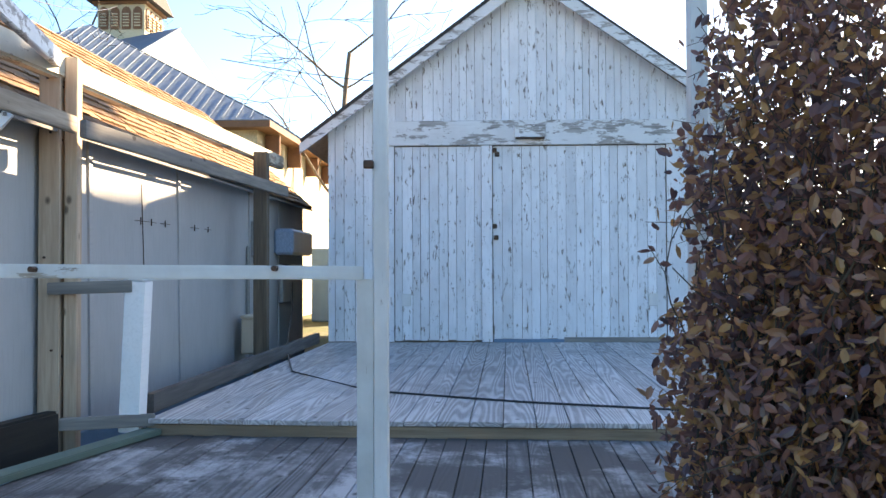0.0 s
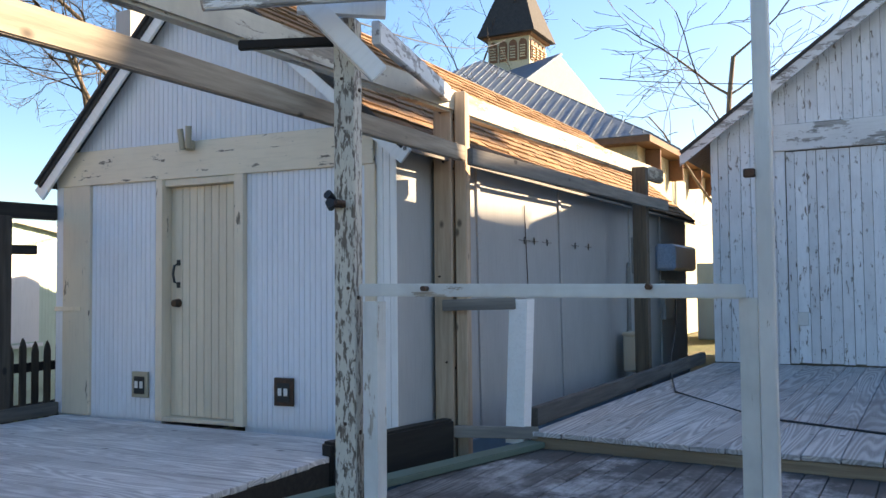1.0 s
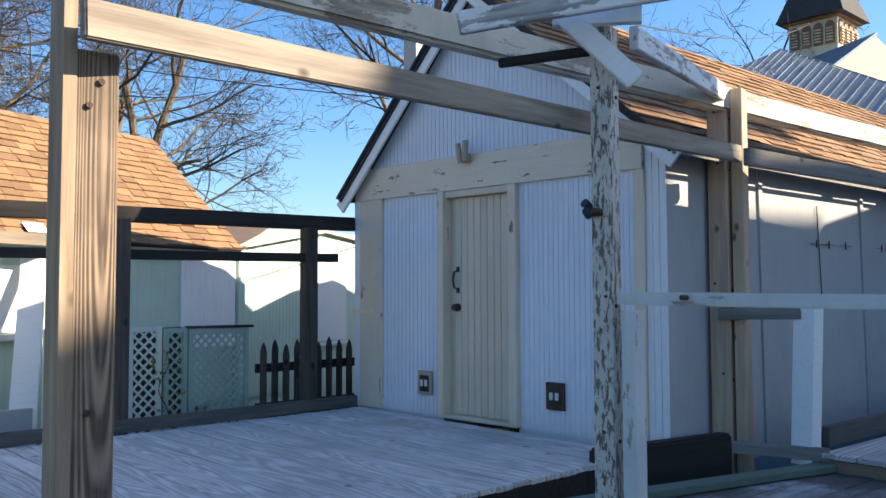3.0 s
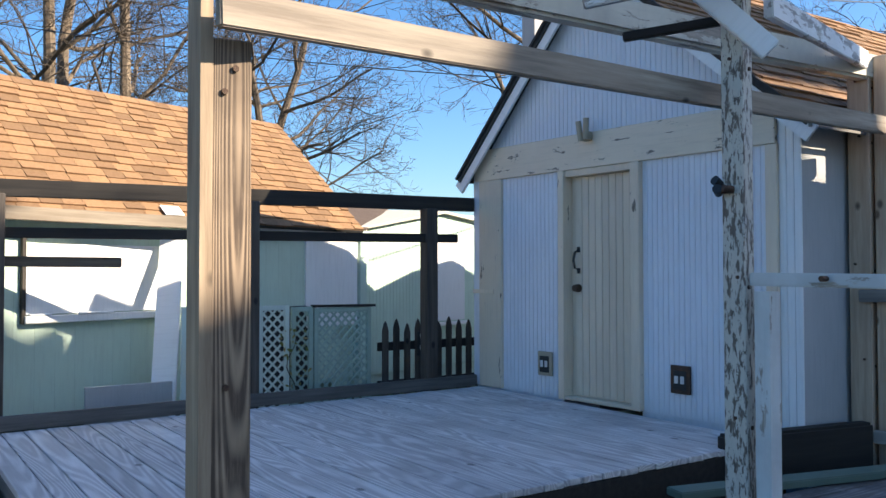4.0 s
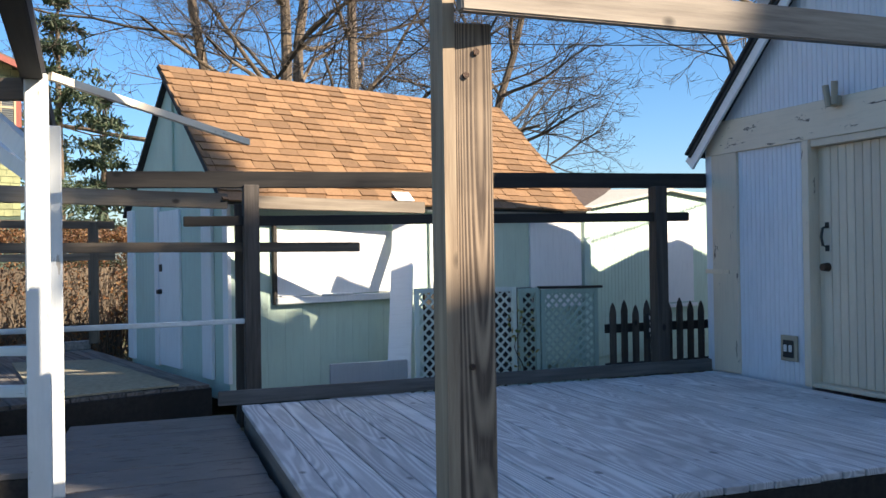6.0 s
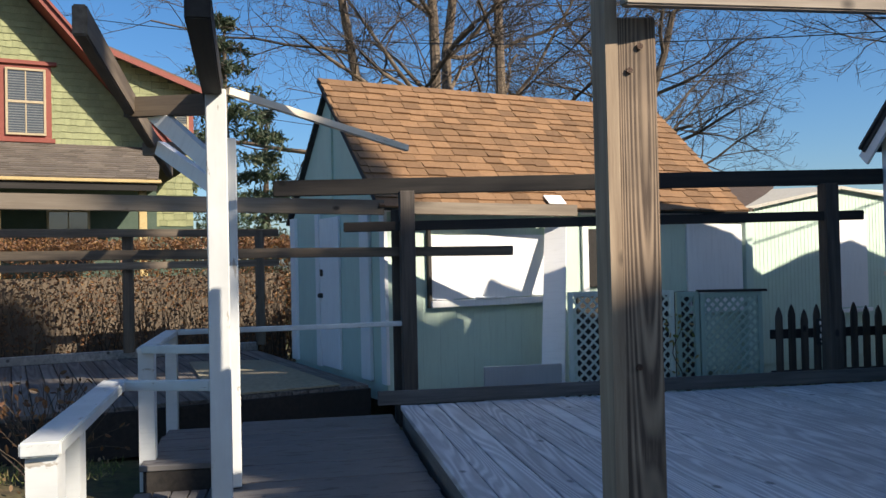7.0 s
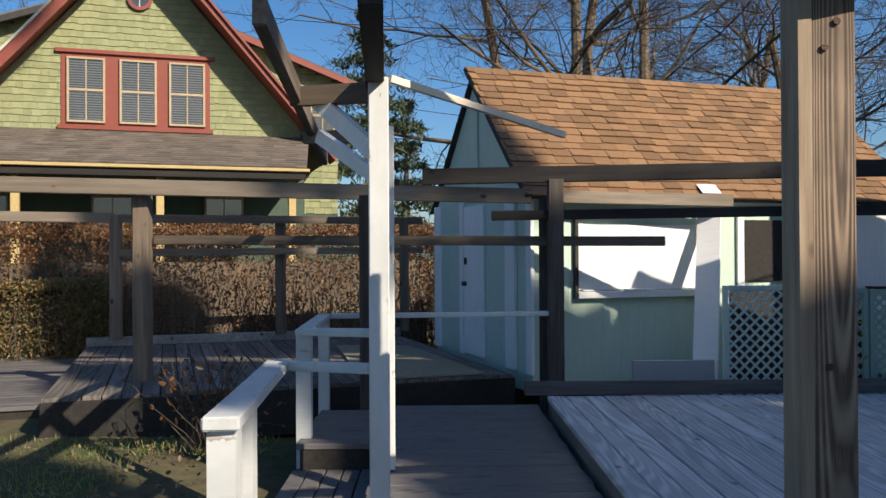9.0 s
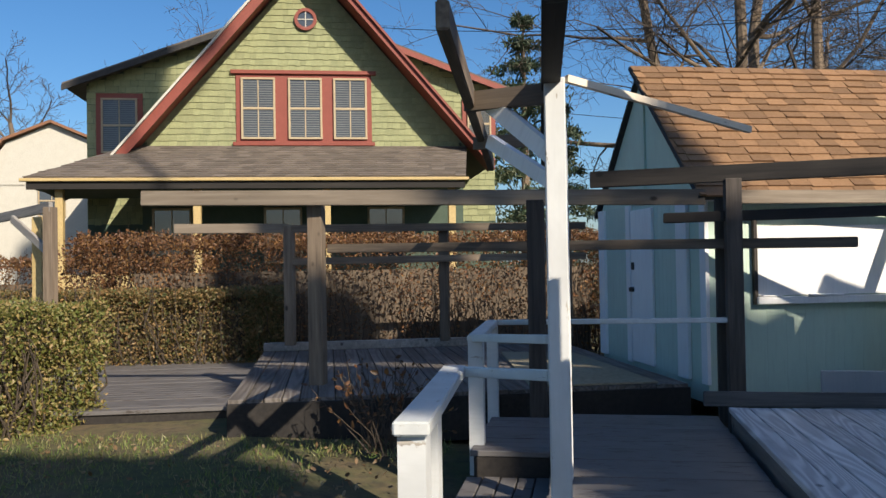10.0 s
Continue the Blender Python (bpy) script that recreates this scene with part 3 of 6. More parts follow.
for cx in (-0.95, 2.69):
    o = part("outlet", box((cx - 0.07, BY - 0.045, 0.97), (cx + 0.07, BY - 0.022, 1.15), 0.006), WHITE_V, barn, "painted-over outlet box")
for hz, hx in ((3.28, 0.36), (3.22, 0.40), (2.15, 0.36), (1.98, 0.38)):
    part("hinge", box((hx - 0.03, BY - 0.05, hz - 0.035), (hx + 0.04, BY - 0.015, hz + 0.035), 0.008), IRON, barn, "rusty iron fitting")
OV = 0.28
for side, s in ((-1, SL), (1, SR)):
    ex = AX + side * (AX - BL + 0.38)
    ez = AZ - s * (AX - BL + 0.38)
    c = [(AX, BY - OV, AZ + 0.06), (AX, BY + 8, AZ + 0.06), (ex, BY + 8, ez + 0.06), (ex, BY - OV, ez + 0.06)]
    part("roof", sheet(c if side < 0 else c[::-1], 0.05), DARK_ROOF, barn, "dark shingle roof")
    part("soffit", sheet([(p[0], p[1] + (0.02 if p[1] < BY else 0), p[2] - 0.055) for p in (c if side < 0 else c[::-1])], 0.02), WHITE_BARN, barn)
    part("rake_board", sheet([(AX, BY - OV + 0.015, AZ + 0.01), (ex, BY - OV + 0.015, ez + 0.01), (ex, BY - OV + 0.015, ez - 0.15), (AX, BY - OV + 0.015, AZ - 0.19)], 0.025), WHITE_PEEL, barn, "peeling white rake board")
part("side_shutter", box((BL - 0.06, BY + 0.35, 1.9), (BL - 0.01, BY + 1.3, 3.1), 0.01), BLACK, barn)


# ---- pale shack with the cream door ----
shack = thing("shack", "pale blue-white plank shack with cream door and brown shingle roof", "shack", pose(-3.40, 5.486, 0, 0, 0, 3.38))
W1, RX, RZ = 3.31, -1.66, 4.35


def rake1(x):
    return RZ - 1.0 * (RX - x) if x < RX else RZ - 0.873 * (x - RX)


part("wall", slab([(-W1 + 0.02, 0.03), (-2.08, 0.03), (-2.08, 0.5), (-W1 + 0.02, 0.5)], 0.1, 2.60), PALE_BLUE, shack)
part("wall", slab([(-1.20, 0.03), (0.16, 0.03), (0.16, 0.5), (-1.20, 0.5)], 0.1, 2.60), PALE_BLUE, shack)
part("gable", sheet([(-W1, 0.03, 2.56), (0.18, 0.03, 2.56), (0.18, 0.03, 2.68), (RX, 0.03, RZ - 0.05), (-W1, 0.03, 2.66)], 0.06), PALE_BLUE, shack)


def beadboard(x0, x1, z0, top, pitch=0.052, y=0.03, t=0.008):
    """Narrow upright beads with grooves between them."""
    bm = bmesh.new()
    n = max(1, round((x1 - x0) / pitch))
    p = (x1 - x0) / n
    for i in range(n):
        a, b = x0 + i * p, x0 + (i + 1) * p
        g = 0.0035
        za, zb = top(a), top(b)
        quads(bm, [(a, y, z0), (a + g, y - t, z0), (b - g, y - t, z0), (b, y, z0), (a, y, za), (a + g, y - t, za), (b - g, y - t, zb), (b, y, zb)],
              ((0, 1, 5, 4), (1, 2, 6, 5), (2, 3, 7, 6), (0, 3, 2, 1), (4, 5, 6, 7)))
    return bm


part("siding", beadboard(-2.89, -2.10, TOP, lambda x: 2.5), PALE_BLUE, shack, "ribbed pale blue siding")
part("siding", beadboard(-1.18, -0.06, TOP, lambda x: 2.5), PALE_BLUE, shack, "ribbed pale blue siding")
part("siding", beadboard(-W1, 0.16, 2.80, lambda x: min(rake1(x) - 0.05, 4.3)), PALE_BLUE, shack, "ribbed pale blue gable siding")
part("siding", beadboard(0.03, 0.20, 0.35, lambda x: 2.65), SHED_WHITE, shack, "white ribbed corner boards")
part("header_beam", box((-W1 + 0.02, -0.01, 2.49), (0.02, 0.028, 2.80), 0.005), CREAM_H, shack, "cream header board with dark chips")
part("corner_board", box((-W1 + 0.09, -0.008, TOP + 0.005), (-2.89, 0.028, 2.488), 0.004), CREAM, shack, "chipped cream corner board")
part("corner_board", box((-0.06, -0.008, TOP + 0.005), (0.03, 0.028, 2.488), 0.004), CREAM, shack, "chipped cream corner board")
part("corner_strip", box((-W1, -0.002, TOP + 0.005), (-W1 + 0.088, 0.028, 2.66), 0.004), PALE_BLUE, shack)
part("patch_board", box((-W1, -0.02, 1.36), (-2.99, -0.009, 1.40), 0.002), CREAM, shack)
dframe = part("door_frame", box((-2.10, -0.03, TOP + 0.005), (-2.03, 0.12, 2.488), 0.004), CREAM, shack)
part("door_frame", box((-1.27, -0.03, TOP + 0.005), (-1.18, 0.12, 2.488), 0.004), CREAM, shack)
part("door_sill", box((-2.03, -0.02, TOP + 0.004), (-1.27, 0.10, TOP + 0.035), 0.004), CREAM, shack)
part("door_head", box((-2.03, 0.0, 2.43), (-1.27, 0.11, 2.488), 0.004), CREAM, shack)
door = part("door", box((-2.03, 0.088, TOP + 0.036), (-1.27, 0.12, 2.43), 0.002), DOOR_CREAM, shack, "cream plank door")
n = 9
for i in range(n):
    x0 = -1.97 + i * 0.70 / n
    part("plank", box((x0 + 0.002, 0.070, TOP + 0.04), (x0 + 0.70 / n - 0.002, 0.087, 2.425), 0.003), DOOR_CREAM, door)
part("handle", tube([(-1.93, 0.07, 1.585), (-1.935, 0.02, 1.61), (-1.94, 0.008, 1.68), (-1.935, 0.02, 1.75), (-1.93, 0.07, 1.775)], 0.011, 8), BLACK, door, "black iron pull handle")
part("handle_plate", box((-1.95, 0.058, 1.56), (-1.91, 0.069, 1.61), 0.004), BLACK, door)
part("handle_plate", box((-1.95, 0.058, 1.75), (-1.91, 0.069, 1.80), 0.004), BLACK, door)
part("knob", cyl(0.038, 0, 0.06, 14, 0.03, pose(-1.93, 0.065, 1.43, 90, 0, 0)), IRON, door, "dark round door knob")
for cx in (-2.29, -0.80):
    o = part("outlet", box((cx - 0.09, -0.012, 0.62), (cx + 0.09, 0.012, 0.84), 0.004), LAMP_BOX if cx < -1 else IRON, shack, "weathered outlet box")
    part("recess", box((cx - 0.06, -0.018, 0.65), (cx + 0.06, -0.013, 0.80), 0.002), BLACK, o)
    for dx in (-0.028, 0.028):
        part("socket", box((cx + dx - 0.018, -0.026, 0.70), (cx + dx + 0.018, -0.019, 0.76), 0.003), WHITE_V, o)
lamp_box = part("wall_lamp", box((-1.775, -0.06, 2.72), (-1.685, -0.012, 2.80), 0.008), LAMP_BOX, shack, "small weathered twin wall lamp")
part("lamp_tube", cyl(0.026, -0.07, 0.10, 12, 0.026, pose(-1.765, -0.09, 2.79, 6, -5, 0)), LAMP_BOX, lamp_box)
part("lamp_tube", cyl(0.026, -0.07, 0.11, 12, 0.026, pose(-1.695, -0.09, 2.80, 6, 7, 0)), LAMP_BOX, lamp_box)

# long side wall and roof of the shack, in plan metres
side = thing("shack_side_wall", "long pale rendered side wall of the shack with metal wall ties", "wall", pose(0, 0, 0), kind="structure")
WX0, WY0, WX1, WY1 = -3.21, 5.52, -2.97, 14.8


def wall_x(y):
    return WX0 + (WX1 - WX0) * (y - WY0) / (WY1 - WY0)


part("wall", slab([(WX0, WY0), (WX1, WY1), (WX1 - 0.14, WY1), (WX0 - 0.14, WY0)], 0.22, 2.72), STUCCO, side)
part("plinth", slab([(WX0 + 0.03, WY0), (WX1 + 0.03, WY1), (WX1 - 0.14, WY1), (WX0 - 0.14, WY0)], 0.0, 0.22), BLUE_BASE, side, "faded blue plinth")
part("back_wall", slab([(WX1, WY1), (WX1 - 3.3, WY1), (WX1 - 3.3, WY1 - 0.14), (WX1, WY1 - 0.14)], 0.0, 2.7), STUCCO, side)
part("far_wall", slab([(-6.70, 5.35), (-6.5, 14.7), (-6.36, 14.7), (-6.56, 5.35)], 0.0, 2.7), STUCCO, side)
for y, lean in ((6.9, 0.03), (8.9, 0.05), (11.5, 0.02), (13.1, 0.0)):
    x = wall_x(y) + 0.006
    stick("batten", (x, y + lean, 0.3), (x, y - lean, 2.62), 0.025, 0.07, STUCCO, side, bevel=0.003)
for y, z in ((7.9, 2.0), (8.15, 2.0), (8.5, 2.0), (9.35, 2.0), (9.8, 2.0)):
    x = wall_x(y) + 0.012
    tie = part("wall_tie", box((x - 0.008, y - 0.0025, z - 0.035), (x + 0.001, y + 0.0025, z + 0.035), 0.0006), IRON, side)
    part("crossbar", box((x - 0.008, y - 0.13, z - 0.0018), (x + 0.002, y + 0.13, z + 0.0018), 0.0005), IRON, tie)
stick("crack_rod", (wall_x(7.98) + 0.012, 7.98, 1.35), (wall_x(7.98) + 0.012, 7.9, 2.35), 0.008, 0.008, IRON, side)
stick("wall_pipe", (wall_x(11.35) + 0.03, 11.35, 0.5), (wall_x(11.35) + 0.03, 11.35, 1.85), 0.05, 0.05, GREYBOX, side, bevel=0.015)

# added screen hidden behind the ridge; its notched top shades the annex wall
part("rear_parapet", sheet([(-6.45, 5.9, 2.4), (-6.45, 13.0, 2.4), (-6.45, 13.0, 5.0), (-6.45, 11.0, 5.0), (-6.45, 9.9, 4.6), (-6.45, 8.9, 4.12), (-6.45, 8.0, 4.35), (-6.45, 5.9, 4.3)], 0.2), STUCCO, side, "unseen screen added behind the ridge to shade the annex")
shack_roof = thing("shack_roof", "steep roof of weathered brown asphalt shingles", "roof", pose(0, 0, 0), kind="structure")
RP = [(-5.06, 5.27, RZ), (-4.80, 14.9, RZ)]
EP = [(-3.06, 5.40, 2.61), (-2.82, 14.9, 2.61)]
EL = [(-6.80, 5.15, 2.52), (-6.6, 14.9, 2.52)]
part("deck", sheet([RP[0], EP[0], EP[1], RP[1]], 0.05), DARK_ROOF, shack_roof)
part("deck", sheet([RP[0], RP[1], EL[1], EL[0]], 0.05), DARK_ROOF, shack_roof)
part("fascia", sheet([(EP[0][0] - 0.01, EP[0][1], 2.58), (EP[1][0] - 0.01, EP[1][1], 2.58), (EP[1][0] - 0.01, EP[1][1], 2.555), (EP[0][0] - 0.01, EP[0][1], 2.555)], 0.02), GREY_X, shack_roof, "weathered fascia")
for a, b in ((RP[0], EP[0]), (RP[0], EL[0])):
    stick("rake_board", (a[0], a[1] + 0.03, a[2] - 0.10), (b[0], b[1] + 0.03, b[2] - 0.10), 0.03, 0.13, SHED_WHITE, shack_roof, "white rake board", bevel=0.003)
    stick("roof_edge", (a[0], a[1] - 0.0, a[2] + 0.0), (b[0], b[1] - 0.0, b[2] + 0.0), 0.05, 0.03, DARK_ROOF, shack_roof, bevel=0.003)


def shingles(parent, c0, c1, e0, e1, rows, tab, mat, limit=300, thick=0.012, far_name="shingle_field"):
    """Courses of tabs on a slope; c: ridge ends, e: eave ends, each at the near then the far end. The first ones are objects, the rest one mesh."""
    c0, c1, e0, e1 = (Vector(p) for p in (c0, c1, e0, e1))
    nrm = (e0 - c0).cross(c1 - c0).normalized()
    if nrm.z < 0:
        nrm = -nrm
    rest = bmesh.new()
    made = 0
    single = None
    for r in range(rows):
        f0, f1 = (rows - r) / rows, (rows - r - 1) / rows
        a0, a1 = c0.lerp(e0, f0), c1.lerp(e1, f0)
        b0, b1 = c0.lerp(e0, f1), c1.lerp(e1, f1)
        length = (a1 - a0).length
        n = max(1, int(length / tab))
        shift = random.uniform(0, 0.6)
        for i in range(-1, n + 1):
            u0 = max(0.0, (i + shift) / n)
            u1 = min(1.0, (i + 1 + shift) / n - 0.006 / tab / n)
            if u1 - u0 < 0.2 / n:
                continue
            lift = thick * random.uniform(0.7, 1.5)
            drop = (a0 - b0).normalized() * random.choice((0.0, 0.0, 0.012, 0.02))
            p = [a0.lerp(a1, u0) + drop, a0.lerp(a1, u1) + drop, b0.lerp(b1, u1), b0.lerp(b1, u0)]
            pts = [p[0] + nrm * 0.002, p[1] + nrm * 0.002, p[0] + nrm * lift, p[1] + nrm * lift, p[2] + nrm * 0.003, p[3] + nrm * 0.003]
            bm = rest
            if made < limit:
                bm = bmesh.new()
            quads(bm, pts, ((0, 1, 3, 2), (2, 3, 4, 5), (0, 2, 5), (1, 4, 3)))
            if made < limit:
                part("shingle", bm, mat, parent)
            made += 1
    bmesh.ops.recalc_face_normals(rest, faces=rest.faces[:])
    if len(rest.verts):
        tagged(part(far_name, rest, mat, parent), kind="stuff")
    else:
        rest.free()


# ---- pergola timbers round the decks ----
def timber_post(name, x, y, w, d, z0, z1, mat, label, group="", rz=0.0, lean=0.0):
    return solo(name, post_bm(w, d, z0, z1), mat, label, "post", pose(x, y, 0, lean, 0, rz), group)


chippy = timber_post("wooden_post", -2.47, 3.80, 0.115, 0.115, 0.0, 2.98, WHITE_CHIP, "square white post with badly flaking paint", rz=12)
stick("wooden_post", (-2.33, 3.83, 0.30), (-2.33, 3.83, 1.48), 0.085, 0.085, WHITE, None, "short white post beside the flaking post", "post", cuts=0)
gad = thing("spotlight", "small twin spotlight clamped to the flaking post", "lamp", pose(-2.48, 3.735, 1.99) @ Matrix.Scale(0.62, 4))
part("clamp", box((-0.04, -0.05, -0.03), (0.05, 0.03, 0.03), 0.008), IRON, gad)
part("lamp_head", cyl(0.03, -0.05, 0.05, 12, 0.04, pose(-0.06, -0.05, -0.01, 70, 0, 30)), BLACK, gad)
part("lamp_head", cyl(0.03, -0.05, 0.05, 12, 0.04, pose(-0.07, -0.03, 0.06, 60, 30, -20)), BLACK, gad)
part("lamp_head", cyl(0.025, -0.04, 0.04, 12, 0.03, pose(0.05, -0.07, 0.0, 80, 0, -30)), IRON, gad)

tall_post = timber_post("wooden_post", -3.10, 6.12, 0.15, 0.14, 0.0, 3.05, TIMBER, "tall brown treated timber post beside the shack wall", rz=10)
timber_post("wooden_post", -2.965, 6.17, 0.09, 0.13, 0.0, 3.12, TIMBER, "second brown timber bolted beside the tall post", rz=10)
timber_post("wooden_post", -2.62, 10.45, 0.17, 0.14, 0.2, 3.0, GREY_Z, "dark weathered timber post against the shack wall")
near_post = timber_post("wooden_post", -2.59, 1.168, 0.14, 0.146, LOW, 2.36, TIMBER_NEAR, "thick brown timber post at the deck edge", rz=-6)
stick("wooden_post", (-2.585, 1.080, LOW), (-2.585, 1.080, 2.75), 0.13, 0.042, TIMBER_X, None, "grey-brown plank bolted to the thick post", "post", cuts=0)

# white rail and its posts
timber_post("wooden_post", -0.44, 4.13, 0.07, 0.09, 0.30, 4.2, WHITE_V, "tall thin white post at the rail's end", lean=0)
stick("wooden_post", (-0.518, 4.14, LOW), (-0.518, 4.14, 1.49), 0.08, 0.082, WHITE, None, "short white post under the rail", "post", cuts=0)
timber_post("wooden_post", 1.16, 4.30, 0.09, 0.09, 0.30, 4.2, WHITE_V, "tall white post half hidden by the bush")
rail = thing("hand_rail", "white wooden hand rail with rusty ring bolts", "rail", pose(0, 0, 0))
stick("bar", (-2.40, 3.80, 1.54), (-0.52, 4.06, 1.52), 0.035, 0.066, WHITE, rail)
for bx, by in ((-2.02, 3.83), (-0.93, 3.98)):
    part("ring_bolt", cyl(0.014, -0.022, 0.022, 10, 0.014, pose(bx, by - 0.02, 1.545, 90, 0, 0)), IRON, rail, "rusty ring bolt")
part("iron_bracket", box((-0.03, -0.015, -0.02), (0.02, 0.015, 0.02), 0.005), IRON, rail, "rusty bracket", pose(-0.49, 4.07, 2.05))
stick("wooden_post", (-2.545, 6.25, LOW + 0.02), (-2.475, 6.20, 1.45), 0.15, 0.15, SHED_WHITE, None, "short stout white post on the deck corner", "post", cuts=0)
stick("rail", (-3.08, 6.02, 1.40), (-2.5, 6.13, 1.415), 0.04, 0.09, GREY_X, None, "short grey rail under the white rail", "rail")
stick("rail", (-2.49, 6.16, 1.468), (-2.40, 7.1, 1.468), 0.12, 0.03, WHITE, None, "white cap board on the short post", "rail")

# beams
BEAM = lambda y: -3.05 + 0.06 * (y - 6.2)
stick("pergola_beam", (BEAM(0.6) + 0.0, 0.6, 3.05), (BEAM(11.9), 11.9, 3.04), 0.11, 0.19, OLD_BEAM, None, "long pale pergola beam with worn old paint", "beam", warp=0.008, bevel=0.02, cuts=9)
stick("pergola_beam", (-2.42, 1.08, 2.425), (-2.887, 6.020, 2.596), 0.045, 0.125, BEAM_X, None, "long weathered plank beam from the thick post to the tall post", "beam", cuts=9)
stick("pergola_beam", (-2.77, 5.9, 2.55), (-2.42, 11.0, 2.55), 0.05, 0.13, GREY_X, None, "dark weathered plank beam along the shack", "beam", cuts=7)
stick("pergola_beam", (-2.40, 3.97, 2.95), (-3.03, 6.05, 3.09), 0.05, 0.13, WHITE_PEEL, None, "peeling pale plank from the flaking post to the tall post", "beam")
stick("pergola_beam", (-2.97, 3.51, 2.84), (-2.48, 3.88, 2.89), 0.04, 0.05, DARK_X, None, "short dark brace under the beam", "beam")
stick("brace", (-2.62, 3.53, 3.10), (-2.27, 3.80, 2.66), 0.05, 0.11, SHED_WHITE, None, "white diagonal timber brace on the flaking post", "brace")
stick("pergola_beam", (-2.68, 2.93, 2.87), (-1.75, 4.25, 3.20), 0.05, 0.11, WHITE_PEEL, None, "white plank with nail holes over the posts", "beam")
stick("pergola_beam", (-2.62, 3.56, 3.04), (-2.25, 3.83, 3.03), 0.06, 0.13, SHED_WHITE, None, "white block on the flaking post", "beam", cuts=0)

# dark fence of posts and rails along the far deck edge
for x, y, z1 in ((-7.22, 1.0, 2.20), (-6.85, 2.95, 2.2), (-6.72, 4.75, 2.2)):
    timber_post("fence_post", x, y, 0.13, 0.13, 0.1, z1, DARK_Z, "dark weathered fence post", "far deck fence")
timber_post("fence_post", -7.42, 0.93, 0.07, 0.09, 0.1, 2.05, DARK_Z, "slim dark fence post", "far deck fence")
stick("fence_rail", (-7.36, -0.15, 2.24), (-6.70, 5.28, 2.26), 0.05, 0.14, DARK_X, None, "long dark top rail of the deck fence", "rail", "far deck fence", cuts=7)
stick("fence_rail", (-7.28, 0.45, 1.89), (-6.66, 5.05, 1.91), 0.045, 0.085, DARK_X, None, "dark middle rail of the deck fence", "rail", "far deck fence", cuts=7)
stick("fence_rail", (-7.65, -2.6, 1.70), (-7.20, 1.95, 1.66), 0.045, 0.085, MID_X, None, "grey rail between the pergola posts", "rail", "far deck fence", cuts=7)
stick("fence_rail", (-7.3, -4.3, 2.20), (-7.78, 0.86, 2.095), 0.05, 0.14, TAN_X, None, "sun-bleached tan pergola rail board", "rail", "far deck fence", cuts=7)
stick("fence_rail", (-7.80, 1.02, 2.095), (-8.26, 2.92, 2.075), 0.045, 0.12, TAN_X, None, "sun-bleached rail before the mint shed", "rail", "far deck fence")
timber_post("fence_post", -7.62, -2.70, 0.14, 0.14, 0.1, 2.15, GREY_Z, "tan weathered pergola post", "far deck fence")
timber_post("fence_post", -6.95, -0.60, 0.14, 0.14, 0.1, 2.05, DARK_Z, "dark pergola post at the walkway's end", "far deck fence")
stick("fence_rail", (-7.20, -1.0, 1.03), (-7.24, 1.06, 1.04), 0.09, 0.04, WHITE, None, "white flat hand rail between the posts", "rail")

# white posts and rails at the steps
timber_post("wooden_post", -4.09, -0.33, 0.10, 0.10, LOW, 2.42, WHITE_V, "white square post at the steps", rz=4)
timber_post("wooden_post", -4.86, -0.34, 0.10, 0.10, LOW, 2.30, WHITE_V, "white square post behind the steps", rz=4)
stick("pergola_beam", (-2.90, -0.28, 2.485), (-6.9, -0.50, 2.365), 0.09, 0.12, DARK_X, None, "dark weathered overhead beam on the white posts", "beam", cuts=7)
stick("pergola_beam", (-2.95, -0.68, 2.425), (-6.92, -0.955, 2.355), 0.05, 0.11, MID_X, None, "grey overhead beam beside the white posts", "beam", cuts=7)
stick("pergola_beam", (-4.38, -0.80, 2.385), (-4.20, -0.33, 2.375), 0.05, 0.10, MID_X, None, "short crosspiece between the overhead beams", "beam", cuts=0)
stick("pergola_beam", (-5.45, -0.90, 2.32), (-5.35, -0.44, 2.32), 0.05, 0.08, MID_X, None, "short crosspiece between the overhead beams", "beam", cuts=0)
stick("brace", (-4.10, -0.34, 2.05), (-4.36, -0.66, 2.36), 0.05, 0.085, SHED_WHITE, None, "white painted diagonal timber brace", "brace", cuts=0)
stick("brace", (-4.87, -0.38, 2.0), (-5.30, -0.78, 2.31), 0.05, 0.085, SHED_WHITE, None, "white painted diagonal timber brace", "brace", cuts=0)
stick("batten", (-4.05, -0.27, 2.41), (-4.76, 0.69, 2.235), 0.03, 0.035, CREAM_H, None, "thin pale batten sticking out from the post", "batten", cuts=0)
steprail = thing("step_rail", "white wooden step rail with a chipped newel post", "rail", pose(0, 0, 0))
stick("newel", (-2.92, -0.80, 0.0), (-2.92, -0.80, 0.95), 0.10, 0.10, WHITE_V, steprail, cuts=0)
stick("baluster", (-3.35, -0.83, 0.0), (-3.35, -0.83, 0.95), 0.09, 0.09, WHITE_V, steprail, cuts=0)
stick("bar", (-2.84, -0.795, 0.975), (-4.68, -0.93, 0.945), 0.13, 0.05, WHITE, steprail)
stick("bar", (-4.62, -0.90, 0.945), (-4.10, -0.36, 0.992), 0.07, 0.05, WHITE, steprail)
steprail2 = thing("step_rail", "white wooden step rail beyond the steps", "rail", pose(0, 0, 0))
stick("newel", (-5.74, -0.95, 0.1), (-5.74, -0.95, 1.03), 0.10, 0.10, WHITE_V, steprail2, cuts=0)
stick("newel", (-7.18, -1.0, 0.1), (-7.18, -1.0, 1.0), 0.09, 0.09, WHITE_V, steprail2, cuts=0)
